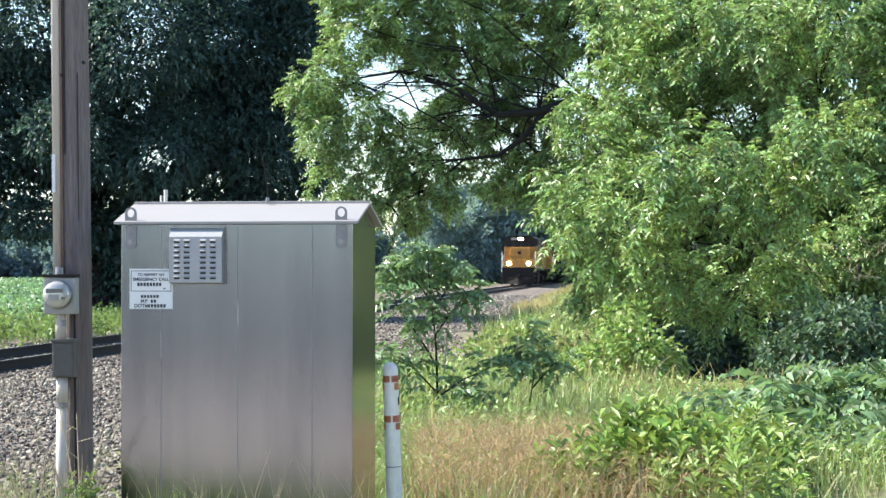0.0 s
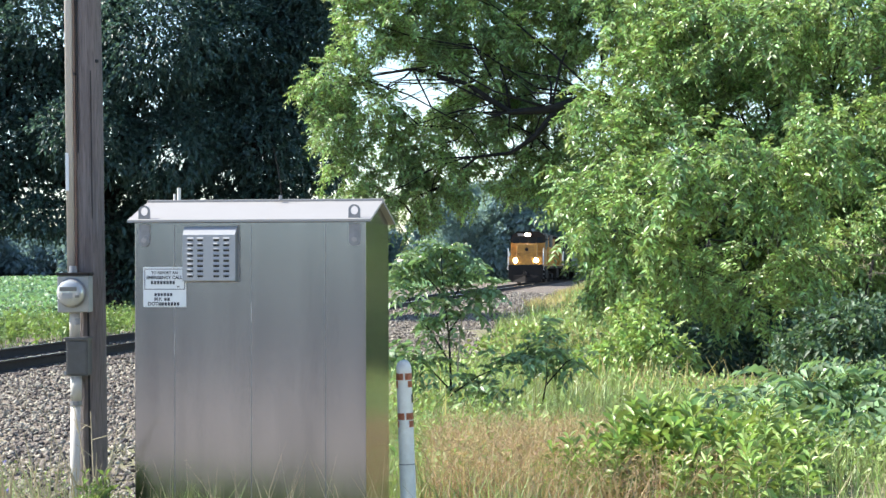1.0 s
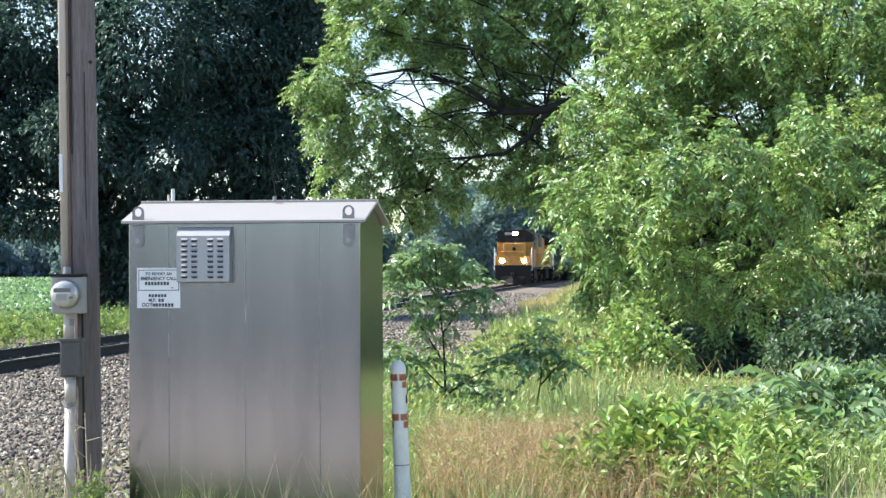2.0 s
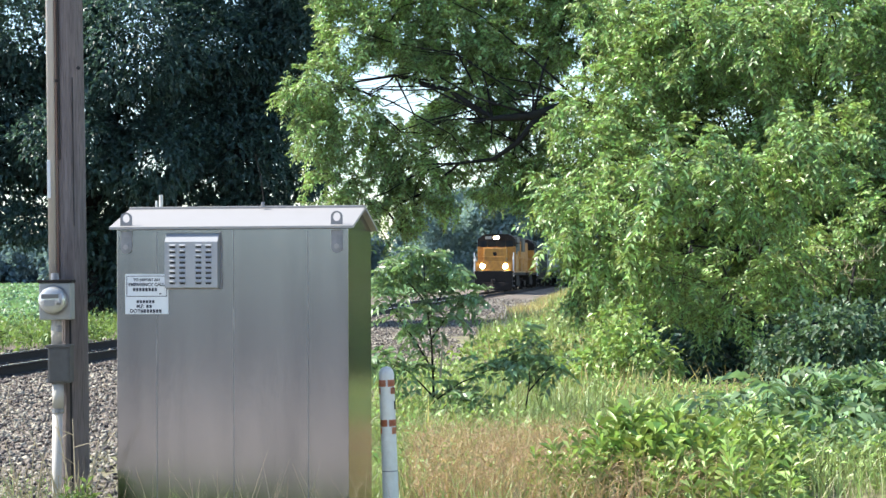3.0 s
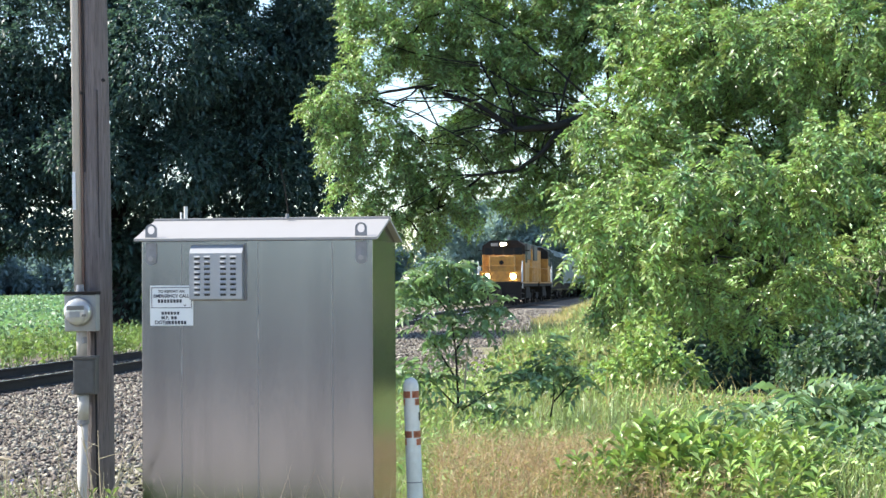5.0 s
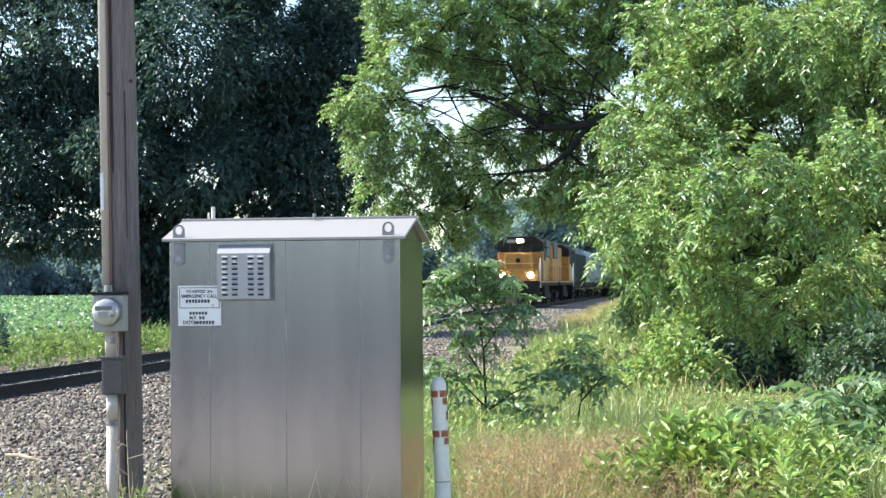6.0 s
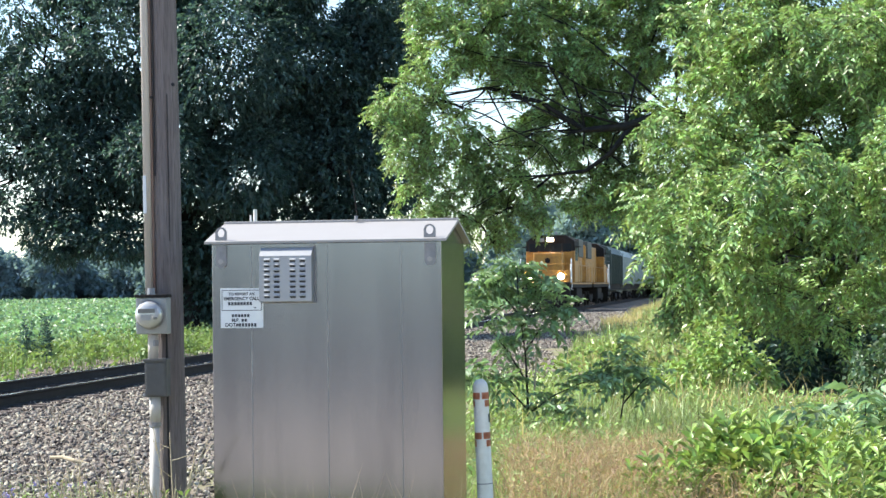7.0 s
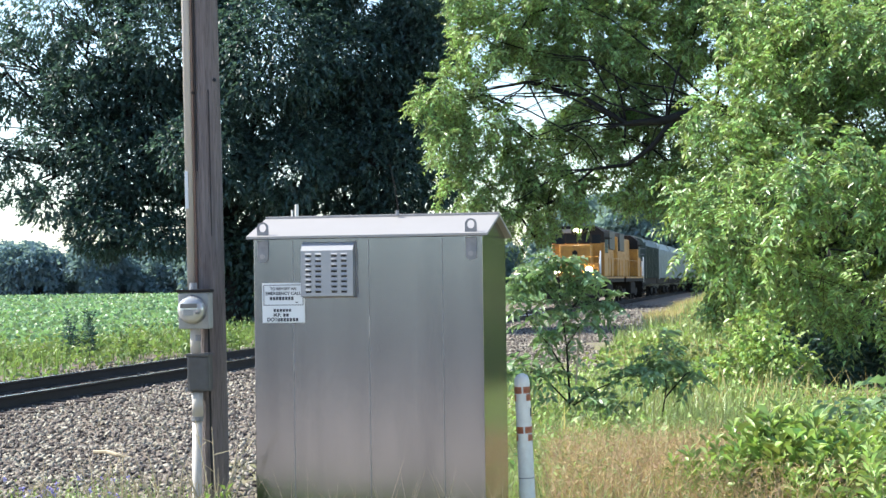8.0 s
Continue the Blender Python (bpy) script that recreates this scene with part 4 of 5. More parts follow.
def build_locust():
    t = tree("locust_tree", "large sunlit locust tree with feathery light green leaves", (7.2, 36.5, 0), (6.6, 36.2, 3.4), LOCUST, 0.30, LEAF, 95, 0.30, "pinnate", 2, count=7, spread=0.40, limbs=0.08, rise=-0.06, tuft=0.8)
    rng = np.random.default_rng(12)
    off = np.array((7.2, 36.5, 0))
    cl = [(x - off[0], y - off[1], z, r, f, d) for x, y, z, r, f, d in LOCUST_REACH]
    bm = bmesh.new()
    # the crooked limb that reaches out over the track
    main = [(6.6, 36.2, 3.4), (5.2, 36.0, 4.1), (3.8, 35.6, 4.3), (2.6, 34.2, 4.75), (1.75, 34.2, 4.5), (1.0, 34.3, 4.45), (0.2, 34.5, 5.0), (-0.8, 34.7, 5.3), (-1.8, 34.4, 5.1)]
    tube([tuple(np.array(p) - off) for p in main], [0.2, 0.17, 0.13, 0.105, 0.085, 0.055, 0.04, 0.03, 0.015], 8, bm)
    droop = [(1.9, 34.2, 4.55), (1.45, 34.2, 4.0), (1.0, 34.3, 3.7), (0.4, 34.5, 3.65), (-0.3, 35, 3.1), (-0.7, 34.8, 2.4)]
    tube([tuple(np.array(p) - off) for p in droop], [0.065, 0.05, 0.038, 0.028, 0.02, 0.01], 7, bm)
    high = [(5.0, 36.0, 4.2), (3.6, 35.8, 5.6), (3.0, 35.5, 7.0), (2.6, 35.3, 8.2)]
    tube([tuple(np.array(p) - off) for p in high], [0.16, 0.13, 0.1, 0.05], 8, bm)
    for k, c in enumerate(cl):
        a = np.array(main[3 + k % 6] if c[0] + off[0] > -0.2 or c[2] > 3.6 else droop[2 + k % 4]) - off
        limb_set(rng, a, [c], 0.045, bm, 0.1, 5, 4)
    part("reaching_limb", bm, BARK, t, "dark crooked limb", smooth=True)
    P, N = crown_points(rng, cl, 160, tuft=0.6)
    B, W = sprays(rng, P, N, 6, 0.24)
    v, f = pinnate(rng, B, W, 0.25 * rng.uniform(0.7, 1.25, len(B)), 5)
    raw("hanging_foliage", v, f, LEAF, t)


build_locust()

GROVE = [
    (-12.0, 62, 12.0, 2.0, 0.8, 0.9), (-15.2, 62, 12.2, 1.8, 0.8, 0.7),
    (-13.4, 62, 9.5, 3.0, 0.8, 0.8), (-10.2, 61, 9.0, 2.8, 0.85, 1), (-9.2, 61, 5.6, 2.2, 0.8, 1), (-12.0, 60.5, 6.0, 2.2, 0.8, 1),
    (-14.6, 60.5, 5.6, 1.9, 0.75, 0.8), (-16.6, 61, 6.4, 1.7, 0.75, 0.5), (-18.6, 62, 8.6, 1.9, 0.8, 0.4), (-13.3, 60, 3.4, 1.2, 0.6, 1), (-15.2, 60, 3.4, 1.2, 0.6, 0.9), (-17.0, 60, 4.3, 1.0, 0.6, 0.5), (-16.2, 61.5, 9.3, 1.7, 0.8, 0.5), (-19.0, 60.5, 6.0, 1.0, 0.6, 0.35), (-20.0, 62, 10.0, 1.6, 0.8, 0.35), (-17.5, 62, 11.0, 1.8, 0.8, 0.4), (-14.0, 62, 7.5, 2.0, 0.8, 0.8), (-20.2, 61, 6.6, 1.2, 0.7, 0.5), (-18.2, 61, 5.0, 1.0, 0.7, 0.4), (-16.2, 61, 7.8, 1.5, 0.8, 0.8), (-15.4, 60.6, 4.4, 1.2, 0.7, 0.9), (-21.4, 61.5, 8.6, 1.4, 0.8, 0.5),
]
tree("maple_tree", "tall broadleaf tree with shade put into its dark green leaves", (-11.6, 62.5, 0), (-11.6, 62.5, 3.8), GROVE, 0.45, LEAF_DARK, 430, 0.17, "single", 3, count=4, spread=0.4, limbs=0.2, group="trackside trees")
GROVE_TWO = [
    (-8.4, 63, 11.9, 1.9, 0.8, 1),
    (-4.9, 63, 9.6, 1.3, 0.9, 1), (-4.7, 63, 7.2, 0.9, 0.9, 1), (-4.6, 64, 5.0, 0.9, 0.9, 1), (-4.6, 64, 3.0, 0.8, 0.9, 1), (-5.2, 63, 11.4, 1.3, 0.9, 1),
    (-7.0, 63, 9.2, 2.4, 0.9, 1), (-6.6, 63, 5.9, 2.0, 0.9, 1), (-8.2, 64, 7.5, 2.2, 0.9, 1), (-5.6, 63.5, 7.6, 1.3, 0.9, 1), (-6.1, 63, 3.4, 1.6, 0.8, 1), (-8.6, 63, 3.4, 1.6, 0.8, 1), (-5.6, 64, 10.5, 1.5, 0.9, 1),
]
tree("maple_tree", "dense broadleaf tree beside the track, leaves darkened for shade", (-7.2, 64, 0), (-7.2, 64, 3.0), GROVE_TWO, 0.35, LEAF_DARK, 560, 0.17, "single", 5, count=4, spread=0.4, limbs=0.16, group="trackside trees")
# fills the dim space under the grove; its darkness is leaf colour
UNDER = [(-10.2, 62, 3.7, 1.0, 0.8, 1), (-11.4, 62, 2.9, 1.2, 0.8, 1), (-12.0, 63, 1.6, 1.0, 0.9, 1), (-10.6, 62.5, 2.5, 1.1, 0.8, 1), (-10.9, 63, 1.5, 1.2, 0.8, 1), (-9.2, 63.5, 1.4, 1.3, 0.9, 1), (-7.4, 63.5, 1.4, 1.3, 0.9, 1), (-5.7, 64, 1.3, 1.2, 0.9, 1), (-4.6, 65, 1.0, 0.9, 0.9, 1), (-10.0, 64.5, 2.9, 1.4, 0.8, 1), (-7.5, 65, 2.9, 1.4, 0.8, 1)]
tree("thicket", "leafy undergrowth below the trees, darkened for shade", (-8.0, 64, 0), (-8.0, 64, 0.6), UNDER, 0.12, LEAF_DARK, 480, 0.2, "single", 6, count=4, spread=0.4, limbs=0.05, category="shrub", trunk="woody_base", crown="foliage")

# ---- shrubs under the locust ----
tree("dark_bush", "dense dull green bush in front of the locust", (5.2, 24.6, 0), (5.2, 24.6, 0.4), [(4.5, 24.5, 0.40, 0.42, 0.9, 1), (5.0, 24.3, 0.62, 0.66, 0.9, 1), (5.75, 24.4, 0.6, 0.72, 0.9, 1), (6.5, 24.6, 0.6, 0.75, 0.9, 1), (7.2, 24.8, 0.6, 0.7, 0.9, 1)], 0.06, LEAF_BUSH, 900, 0.11, "single", 21, count=4, spread=0.25, limbs=0.03, category="shrub", trunk="woody_base", crown="foliage")
# two dark-leaved bushes added so the hollow and crown gaps read as shade
tree("dark_bush", "bush under the locust, dark leaves standing for the hollow's shade", (5.2, 39, 0), (5.2, 39, 0.4), [(3.7, 33.5, 0.25, 0.5, 0.9, 1), (4.4, 33.0, 0.35, 0.6, 0.9, 1), (5.2, 33.0, 0.4, 0.65, 0.9, 1), (5.2, 39.5, 1.0, 1.2, 0.9, 1), (6.8, 39.5, 1.2, 1.4, 0.9, 1), (8.6, 39, 1.4, 1.5, 0.9, 1), (4.9, 41, 2.2, 1.2, 0.9, 1), (7.0, 41, 3.0, 1.8, 0.9, 1), (9.6, 40, 3.2, 1.8, 0.9, 1)], 0.08, LEAF_DARK, 420, 0.18, "single", 22, count=4, spread=0.3, limbs=0.03, category="shrub", trunk="woody_base", crown="foliage")
tree("dark_bush", "low bush below the locust, dark leaves standing for shade", (4.6, 27, 0), (4.6, 27, 0.2), [(3.5, 28.6, 0.15, 0.35, 0.9, 1), (4.1, 28.9, 0.25, 0.45, 0.9, 1), (4.9, 29.0, 0.25, 0.5, 0.9, 1), (6.0, 28, 0.45, 0.55, 0.9, 0.8), (6.7, 27, 0.65, 0.65, 0.9, 1), (7.4, 27, 0.5, 0.6, 0.9, 1)], 0.05, LEAF_DARK, 700, 0.15, "single", 24, count=4, spread=0.2, limbs=0.005, category="shrub", trunk="woody_base", crown="foliage")
tree("roadside_bush", "yellow-green vine-covered bush at the bank's edge", (2.6, 26.3, 0), (2.6, 26.3, 0.3), [(2.2, 26, 0.35, 0.36, 1.0, 0.9), (2.75, 26, 0.5, 0.36, 1.0, 0.9), (2.55, 26.5, 0.82, 0.32, 1.0, 0.8), (3.05, 26.5, 0.25, 0.36, 0.9, 0.9), (1.95, 27, 0.2, 0.35, 0.8, 1)], 0.05, LEAF_SHRUB, 1300, 0.11, "single", 23, count=3, spread=0.2, limbs=0.02, category="shrub", trunk="woody_base", crown="foliage")


def build_twigs():
    """Bare grey twigs in the gap under the locust's outer leaves."""
    rng = np.random.default_rng(33)
    t = thing("dead_branch", pose(5.9, 28.6, 1.2), "bare grey dead branch with many thin twigs", "branch")
    for k in range(9):
        a = np.array((rng.uniform(-0.2, 0.9), rng.uniform(-0.1, 0.4), rng.uniform(0.15, 0.75)))
        way = np.array((rng.uniform(-0.9, 0.6), -0.3, rng.uniform(-0.12, 0.3)))
        bm = tube([tuple(a), tuple(a + way * 0.5 + rng.normal(size=3) * 0.05), tuple(a + way)], [0.012, 0.008, 0.003], 5)
        for j in range(4):
            q = a + way * rng.uniform(0.3, 0.9)
            tube([tuple(q), tuple(q + rng.normal(size=3) * [0.16, 0.1, 0.14])], [0.006, 0.002], 4, bm)
        part("twig", bm, STRAW, t)
    part("stub", tube([(0.4, 0.3, -1.2), (0.35, 0.2, -0.4), (0.5, 0.1, 0.5)], [0.05, 0.04, 0.02], 7), BARK, t, smooth=True)


build_twigs()


def build_sapling():
    """A young tree with feathered leaves and thin dark stems."""
    rng = np.random.default_rng(31)
    foot = np.array((-0.06, 19.5, float(ground_z(-0.06, 19.5))))
    t = thing("sapling", pose(*foot), "young sapling with feathered green leaves and thin stems", "sapling")
    tips = []
    stems = [[(0, 0, 0), (0.0, 0, 0.5), (-0.02, 0, 0.95), (-0.08, 0, 1.42), (-0.1, 0, 1.85)], [(0, 0, 0.62), (-0.2, 0.02, 0.95), (-0.42, 0.05, 1.25), (-0.52, 0.05, 1.55)], [(-0.02, 0, 0.95), (0.15, 0.05, 1.2), (0.3, 0, 1.38)],
             [(0, 0, 0.3), (0.28, -0.1, 0.5), (0.55, -0.1, 0.62), (0.95, -0.1, 0.75)], [(0, 0, 0.35), (-0.25, -0.1, 0.62), (-0.48, -0.1, 0.72)], [(0, 0, 0.2), (0.2, -0.2, 0.3), (0.42, -0.25, 0.36)], [(0.95, -0.1, 0.2), (1.0, -0.1, 0.5), (0.98, -0.1, 0.95)], [(0.98, -0.1, 0.4), (1.2, -0.1, 0.65), (1.3, -0.1, 0.7)], [(-0.05, 0, 1.2), (0.15, 0.1, 1.5), (0.16, 0.1, 1.66)], [(-0.05, 0, 1.3), (-0.3, 0.1, 1.6), (-0.34, 0.1, 1.75)]]
    for s in stems:
        r = 0.017 if s[0][2] == 0 else 0.011
        part("stem", tube(s, [r * (1 - 0.75 * i / (len(s) - 1)) for i in range(len(s))], 6), BARK, t, smooth=True)
        a = np.array(s)
        for i in range(len(a) - 1):
            if (s[0][2] == 0 and i < 2) or (s[0][0] > 0.9 and i == 0):
                continue
            for q in np.linspace(0.3, 1, 3):
                tips.append(a[i] + (a[i + 1] - a[i]) * q)
        tips += [a[-1]] * (1 if s[0][0] > 0.9 else 5)
    tips = np.repeat(np.array(tips), 3, axis=0)
    B = tips + rng.normal(size=tips.shape) * 0.05
    W = rng.normal(size=tips.shape) * [1, 1, 0.5] + [0, 0, 0.15]
    v, f = pinnate(rng, B, W, rng.uniform(0.19, 0.33, len(B)), 6, 0.34, 0.42)
    raw("foliage", v, f, LEAF_SUMAC, t)
    dead = bmesh.new()
    tube([(0.07, -0.1, 0.55), (0.1, -0.1, 0.95), (0.12, -0.1, 1.12)], [0.012, 0.011, 0.006], 6, dead)
    part("dead_stick", dead, STRAW, t, "bare bleached stick")


build_sapling()


def leafy_weed(name, label, foot, stems, height, spread, leaf, mat, seed, wide=0.3, step=0.05, group="roadside weeds"):
    """A clump of upright stems set with lance-shaped leaves."""
    rng = np.random.default_rng(seed)
    t = thing(name, pose(*foot), label, "weed", group)
    B, W, S = [], [], []
    for k in range(stems):
        a, d = rng.uniform(0, 2 * np.pi), spread * math.sqrt(rng.random())
        x, y = d * math.cos(a), d * math.sin(a)
        h = height * rng.uniform(0.65, 1.05) * (1 - 0.25 * d / spread)
        lean = rng.normal(size=2) * 0.08 * h
        top = (x + lean[0], y + lean[1], h)
        part("stem", tube([(x, y, -0.05), (x + lean[0] * 0.4, y + lean[1] * 0.4, h * 0.55), top], [0.007, 0.005, 0.003], 5), mat, t)
        n = int(h / step)
        for i in range(n):
            s = 0.2 + 0.8 * (i + 1) / n
            for j in range(2):
                b = i * 1.9 + j * math.pi + rng.uniform(-0.4, 0.4)
                B.append((x + lean[0] * s, y + lean[1] * s, h * s))
                W.append((math.cos(b), math.sin(b), 0.45 + 0.9 * s ** 2 + rng.normal() * 0.2))
                S.append(leaf * (1.15 - 0.55 * s) * rng.uniform(0.75, 1.2))
    S = np.array(S)
    v, f = leaves(rng, np.array(B), np.array(W), S, S * wide * 0.85, 0.3)
    raw("foliage", v, f, mat, t)
    return t


def g(x, y):
    return (x, y, float(ground_z(x, y)))


leafy_weed("leafy_weed", "bright green tall weed with lance-shaped leaves", g(1.5, 13.2), 56, 0.78, 0.44, 0.27, LEAF_SHRUB, 41, 0.34)
leafy_weed("leafy_weed", "bright green tall weed clump by the verge", g(1.0, 13.0), 26, 0.62, 0.28, 0.20, LEAF_SHRUB, 42)
leafy_weed("leafy_weed", "bright green weed clump among tall grass", g(2.25, 13.8), 36, 0.68, 0.42, 0.20, LEAF_SHRUB, 43)
leafy_weed("leafy_weed", "bright green weed clump with pointed leaves", g(1.9, 12.6), 34, 0.52, 0.5, 0.20, LEAF_SHRUB, 44)
for wx, wy, wh, ws, sd in ((-10.5, 39, 1.35, 0.35, 201), (-11.3, 36, 0.7, 0.5, 202), (-11.6, 33, 0.65, 0.5, 203), (-9.6, 41, 0.7, 0.5, 204), (-8.5, 45, 0.95, 0.5, 205), (-8.9, 43, 0.75, 0.4, 206), (-11.9, 30, 0.75, 0.45, 207), (-7.6, 50, 0.9, 0.6, 208)):
    leafy_weed("field_weed", "tall yellow-green weed beside the soybean field", g(wx, wy), 16, wh, ws, 0.17, LEAF_DARK if wh > 1 else LEAF_WEED, sd, 0.45, 0.07, "field weeds")
leafy_weed("pole_weed", "small bright green weed at the pole's foot", g(-2.10, 10.8), 15, 0.50, 0.12, 0.13, LEAF_WEED, 45)


def sumac(label, foot, stems, height, spread, seed):
    rng = np.random.default_rng(seed)
    t = thing("sumac_shrub", pose(*foot), label, "shrub", "sumac shrubs")
    B, W = [], []
    for k in range(stems):
        a, d = rng.uniform(0, 2 * np.pi), spread * math.sqrt(rng.random())
        x, y = d * math.cos(a) * 1.5, d * math.sin(a)
        h = height * rng.uniform(0.45, 1.1)
        part("stem", tube([(x, y, -0.05), (x + rng.normal() * 0.05, y, h * 0.5), (x + rng.normal() * 0.08, y, h)], [0.012, 0.009, 0.006], 6), BARK, t)
        for i in range(11):
            b = i * 2.4 + rng.uniform(-0.3, 0.3)
            B.append((x, y, h * (1 - 0.045 * i)))
            W.append((math.cos(b), math.sin(b), 0.55 - 0.07 * i))
    B, W = np.array(B), np.array(W)
    v, f = pinnate(rng, B, W, rng.uniform(0.34, 0.58, len(B)), 7, 0.30, 0.40)
    raw("foliage", v, f, LEAF_SUMAC, t)


sumac("leafy sumac shrub with broad drooping feathered leaves", g(3.4, 16.5), 15, 0.66, 0.45, 51)
sumac("leafy sumac shrub with broad drooping feathered leaves", g(4.2, 17.0), 17, 0.68, 0.50, 52)
sumac("low leafy sumac shrub at the weeds' edge", g(3.0, 17.6), 9, 0.42, 0.30, 53)
sumac("leafy sumac shrub with broad drooping feathered leaves", g(3.6, 15.3), 10, 0.48, 0.45, 54)


# ---- grass, crop, gravel ----
def scatter(rng, n, x0, x1, y0, y1, keep=None, power=1.0):
    y = y0 + (y1 - y0) * rng.random(n) ** power
    x = rng.uniform(x0, x1, n)
    p = np.stack([x, y, ground_z(x, y) - 0.01], 1)
    return p[keep(x, y)] if keep is not None else p


def edge_wave(x, y):
    return 6.9 + 0.6 * np.sin(x * 1.1 + y * 0.23) + 0.5 * np.sin(y * 0.61)


def verge(x, y):
    u = beside(x, y)
    return (u > np.where(y < 42, edge_wave(x, y) + 1.0, edge_wave(x, y) + 0.7 - 0.012 * np.clip(y - 60, 0, 120))) & ~hollow(x, y)


def hollow(x, y):
    """Ground under the locust, kept clear of bright grass to read as shade."""
    return (x > 0.105 * y + 0.15) & (y > 24) & (y < 42)


def build_grass():
    rng = np.random.default_rng(61)
    near = scatter(rng, 24000, -1.2, 6.5, 11.9, 20.0, lambda x, y: verge(x, y) & ~((x > 0.7) & (y < 13.6) & (rng.random(len(x)) > 0.25)))
    mid = scatter(rng, 34000, -3.0, 9.0, 20.0, 45.0, verge, 1.3)
    far = scatter(rng, 44000, -1.0, 16.0, 45.0, 150.0, verge, 1.6)
    sets = [blades(rng, near, rng.uniform(0.12, 0.48, len(near)), 0.009, 1.1), blades(rng, mid, rng.uniform(0.12, 0.42, len(mid)), 0.016, 1.0), blades(rng, far, rng.uniform(0.2, 0.6, len(far)), 0.028, 0.8)]
    raw("verge_grass", *merge(*sets), GRASS, None, "long green verge grass", "stuff", "grass")
    dry = scatter(rng, 6500, -0.25, 2.0, 12.2, 16.5, lambda x, y: verge(x, y) & (np.sin(x * 2.1 + 0.6) + np.sin(y * 1.7) + rng.normal(size=len(x)) * 0.5 > -0.6))
    dry2 = scatter(rng, 9000, -3.5, 8.0, 17.0, 60.0, lambda x, y: (beside(x, y) > 8.0) & ~hollow(x, y) & (np.sin(x * 0.9 + y * 0.2) + np.sin(y * 0.37) + rng.normal(size=len(x)) * 0.6 > 0.4))
    dry3 = scatter(rng, 30000, -2.0, 14.0, 60.0, 150.0, lambda x, y: (beside(x, y) > 6.2 + 0.4 * np.sin(y * 0.31)) & (beside(x, y) < 8.5 + rng.normal(size=len(x)) * 1.2))
    raw("dry_grass", *merge(blades(rng, dry2, rng.uniform(0.25, 0.65, len(dry2)), 0.018, 0.7), blades(rng, dry3, rng.uniform(0.2, 0.5, len(dry3)), 0.03, 0.9)), GRASS_DRY, None, "straw-coloured dry grass", "stuff", "grass")
    raw("brown_grass", *blades(rng, dry, rng.uniform(0.15, 0.6, len(dry)), 0.006, 1.5), BROWN_SEED, None, "red-brown seeding dry grass", "stuff", "grass")
    def tufts(P, top, size, up=0.3, slim=0.45):
        """Small leaves or seed tufts at all heights over places P."""
        B = P + np.stack([rng.normal(size=len(P)) * 0.05, rng.normal(size=len(P)) * 0.05, top * rng.random(len(P)) ** 0.8], 1)
        return leaves(rng, B, rng.normal(size=B.shape) + [0, 0, up], size * rng.uniform(0.6, 1.3, len(B)), size * slim, 0.1)

    fluff = scatter(rng, 10000, -0.2, 2.0, 12.2, 16.0, verge)
    raw("seed_fluff", *tufts(fluff, 0.46, 0.055, 0.9, 0.13), BROWN_SEED, None, "red-brown fluffy grass seed heads", "stuff", "grass")
    forbs = scatter(rng, 26000, -1.5, 7.5, 13.5, 30.0, lambda x, y: verge(x, y) & (np.sin(x * 1.9 + 2) + np.sin(y * 1.1 + x) + rng.normal(size=len(x)) * 0.4 > 0.1), 1.2)
    forbs2 = scatter(rng, 26000, -1.0, 9.5, 30.0, 75.0, lambda x, y: (beside(x, y) > 8.0) & ~hollow(x, y) & (np.sin(x * 0.9 + 2) + np.sin(y * 0.5 + x) + rng.normal(size=len(x)) * 0.4 > -0.3), 1.3)
    raw("verge_weeds", *merge(tufts(forbs, 0.36, 0.075), tufts(forbs2, 0.5, 0.14)), LEAF_SHRUB, None, "mixed leafy green verge weeds", "stuff", "weeds")
    front = scatter(rng, 5200, -2.9, 4.2, 9.6, 10.9)
    hump = 0.75 + 0.25 * np.sin(front[:, 0] * 5.1) * np.sin(front[:, 0] * 2.3 + 1)
    raw("front_grass", *blades(rng, front, rng.uniform(0.15, 0.56, len(front)) * hump, 0.007, 0.7), GRASS, None, "sparse green grass before the cabinet", "stuff", "grass")
    tall = scatter(rng, 420, -2.9, 3.5, 9.8, 10.9)
    v1 = blades(rng, tall, rng.uniform(0.38, 0.72, len(tall)), 0.004, 0.6)
    raw("seed_stalks", *v1, STRAW, None, "pale seeding grass stalks", "stuff", "grass")
    sparse = scatter(rng, 2600, -4.6, -1.9, 10.9, 13.2, lambda x, y: np.sin(x * 3.3) + np.sin(y * 4.1 + x) + rng.normal(size=len(x)) * 0.6 > 0.3)
    raw("gravel_weeds", *merge(blades(rng, sparse, rng.uniform(0.08, 0.4, len(sparse)), 0.005, 0.9), tufts(sparse, 0.26, 0.04)), GRASS, None, "sparse thin weeds growing through the gravel", "stuff", "weeds")
    field_edge = scatter(rng, 24000, -18.5, -6.0, 18.0, 66.0, lambda x, y: (beside(x, y) < -2.0) & (beside(x, y) > -6.8))
    wz = rng.uniform(0.1, 0.7, len(field_edge)) * (0.6 + 0.4 * np.sin(field_edge[:, 1] * 0.9) * np.sin(field_edge[:, 1] * 0.37 + 2))
    B = field_edge + np.stack([0 * wz, 0 * wz, wz], 1)
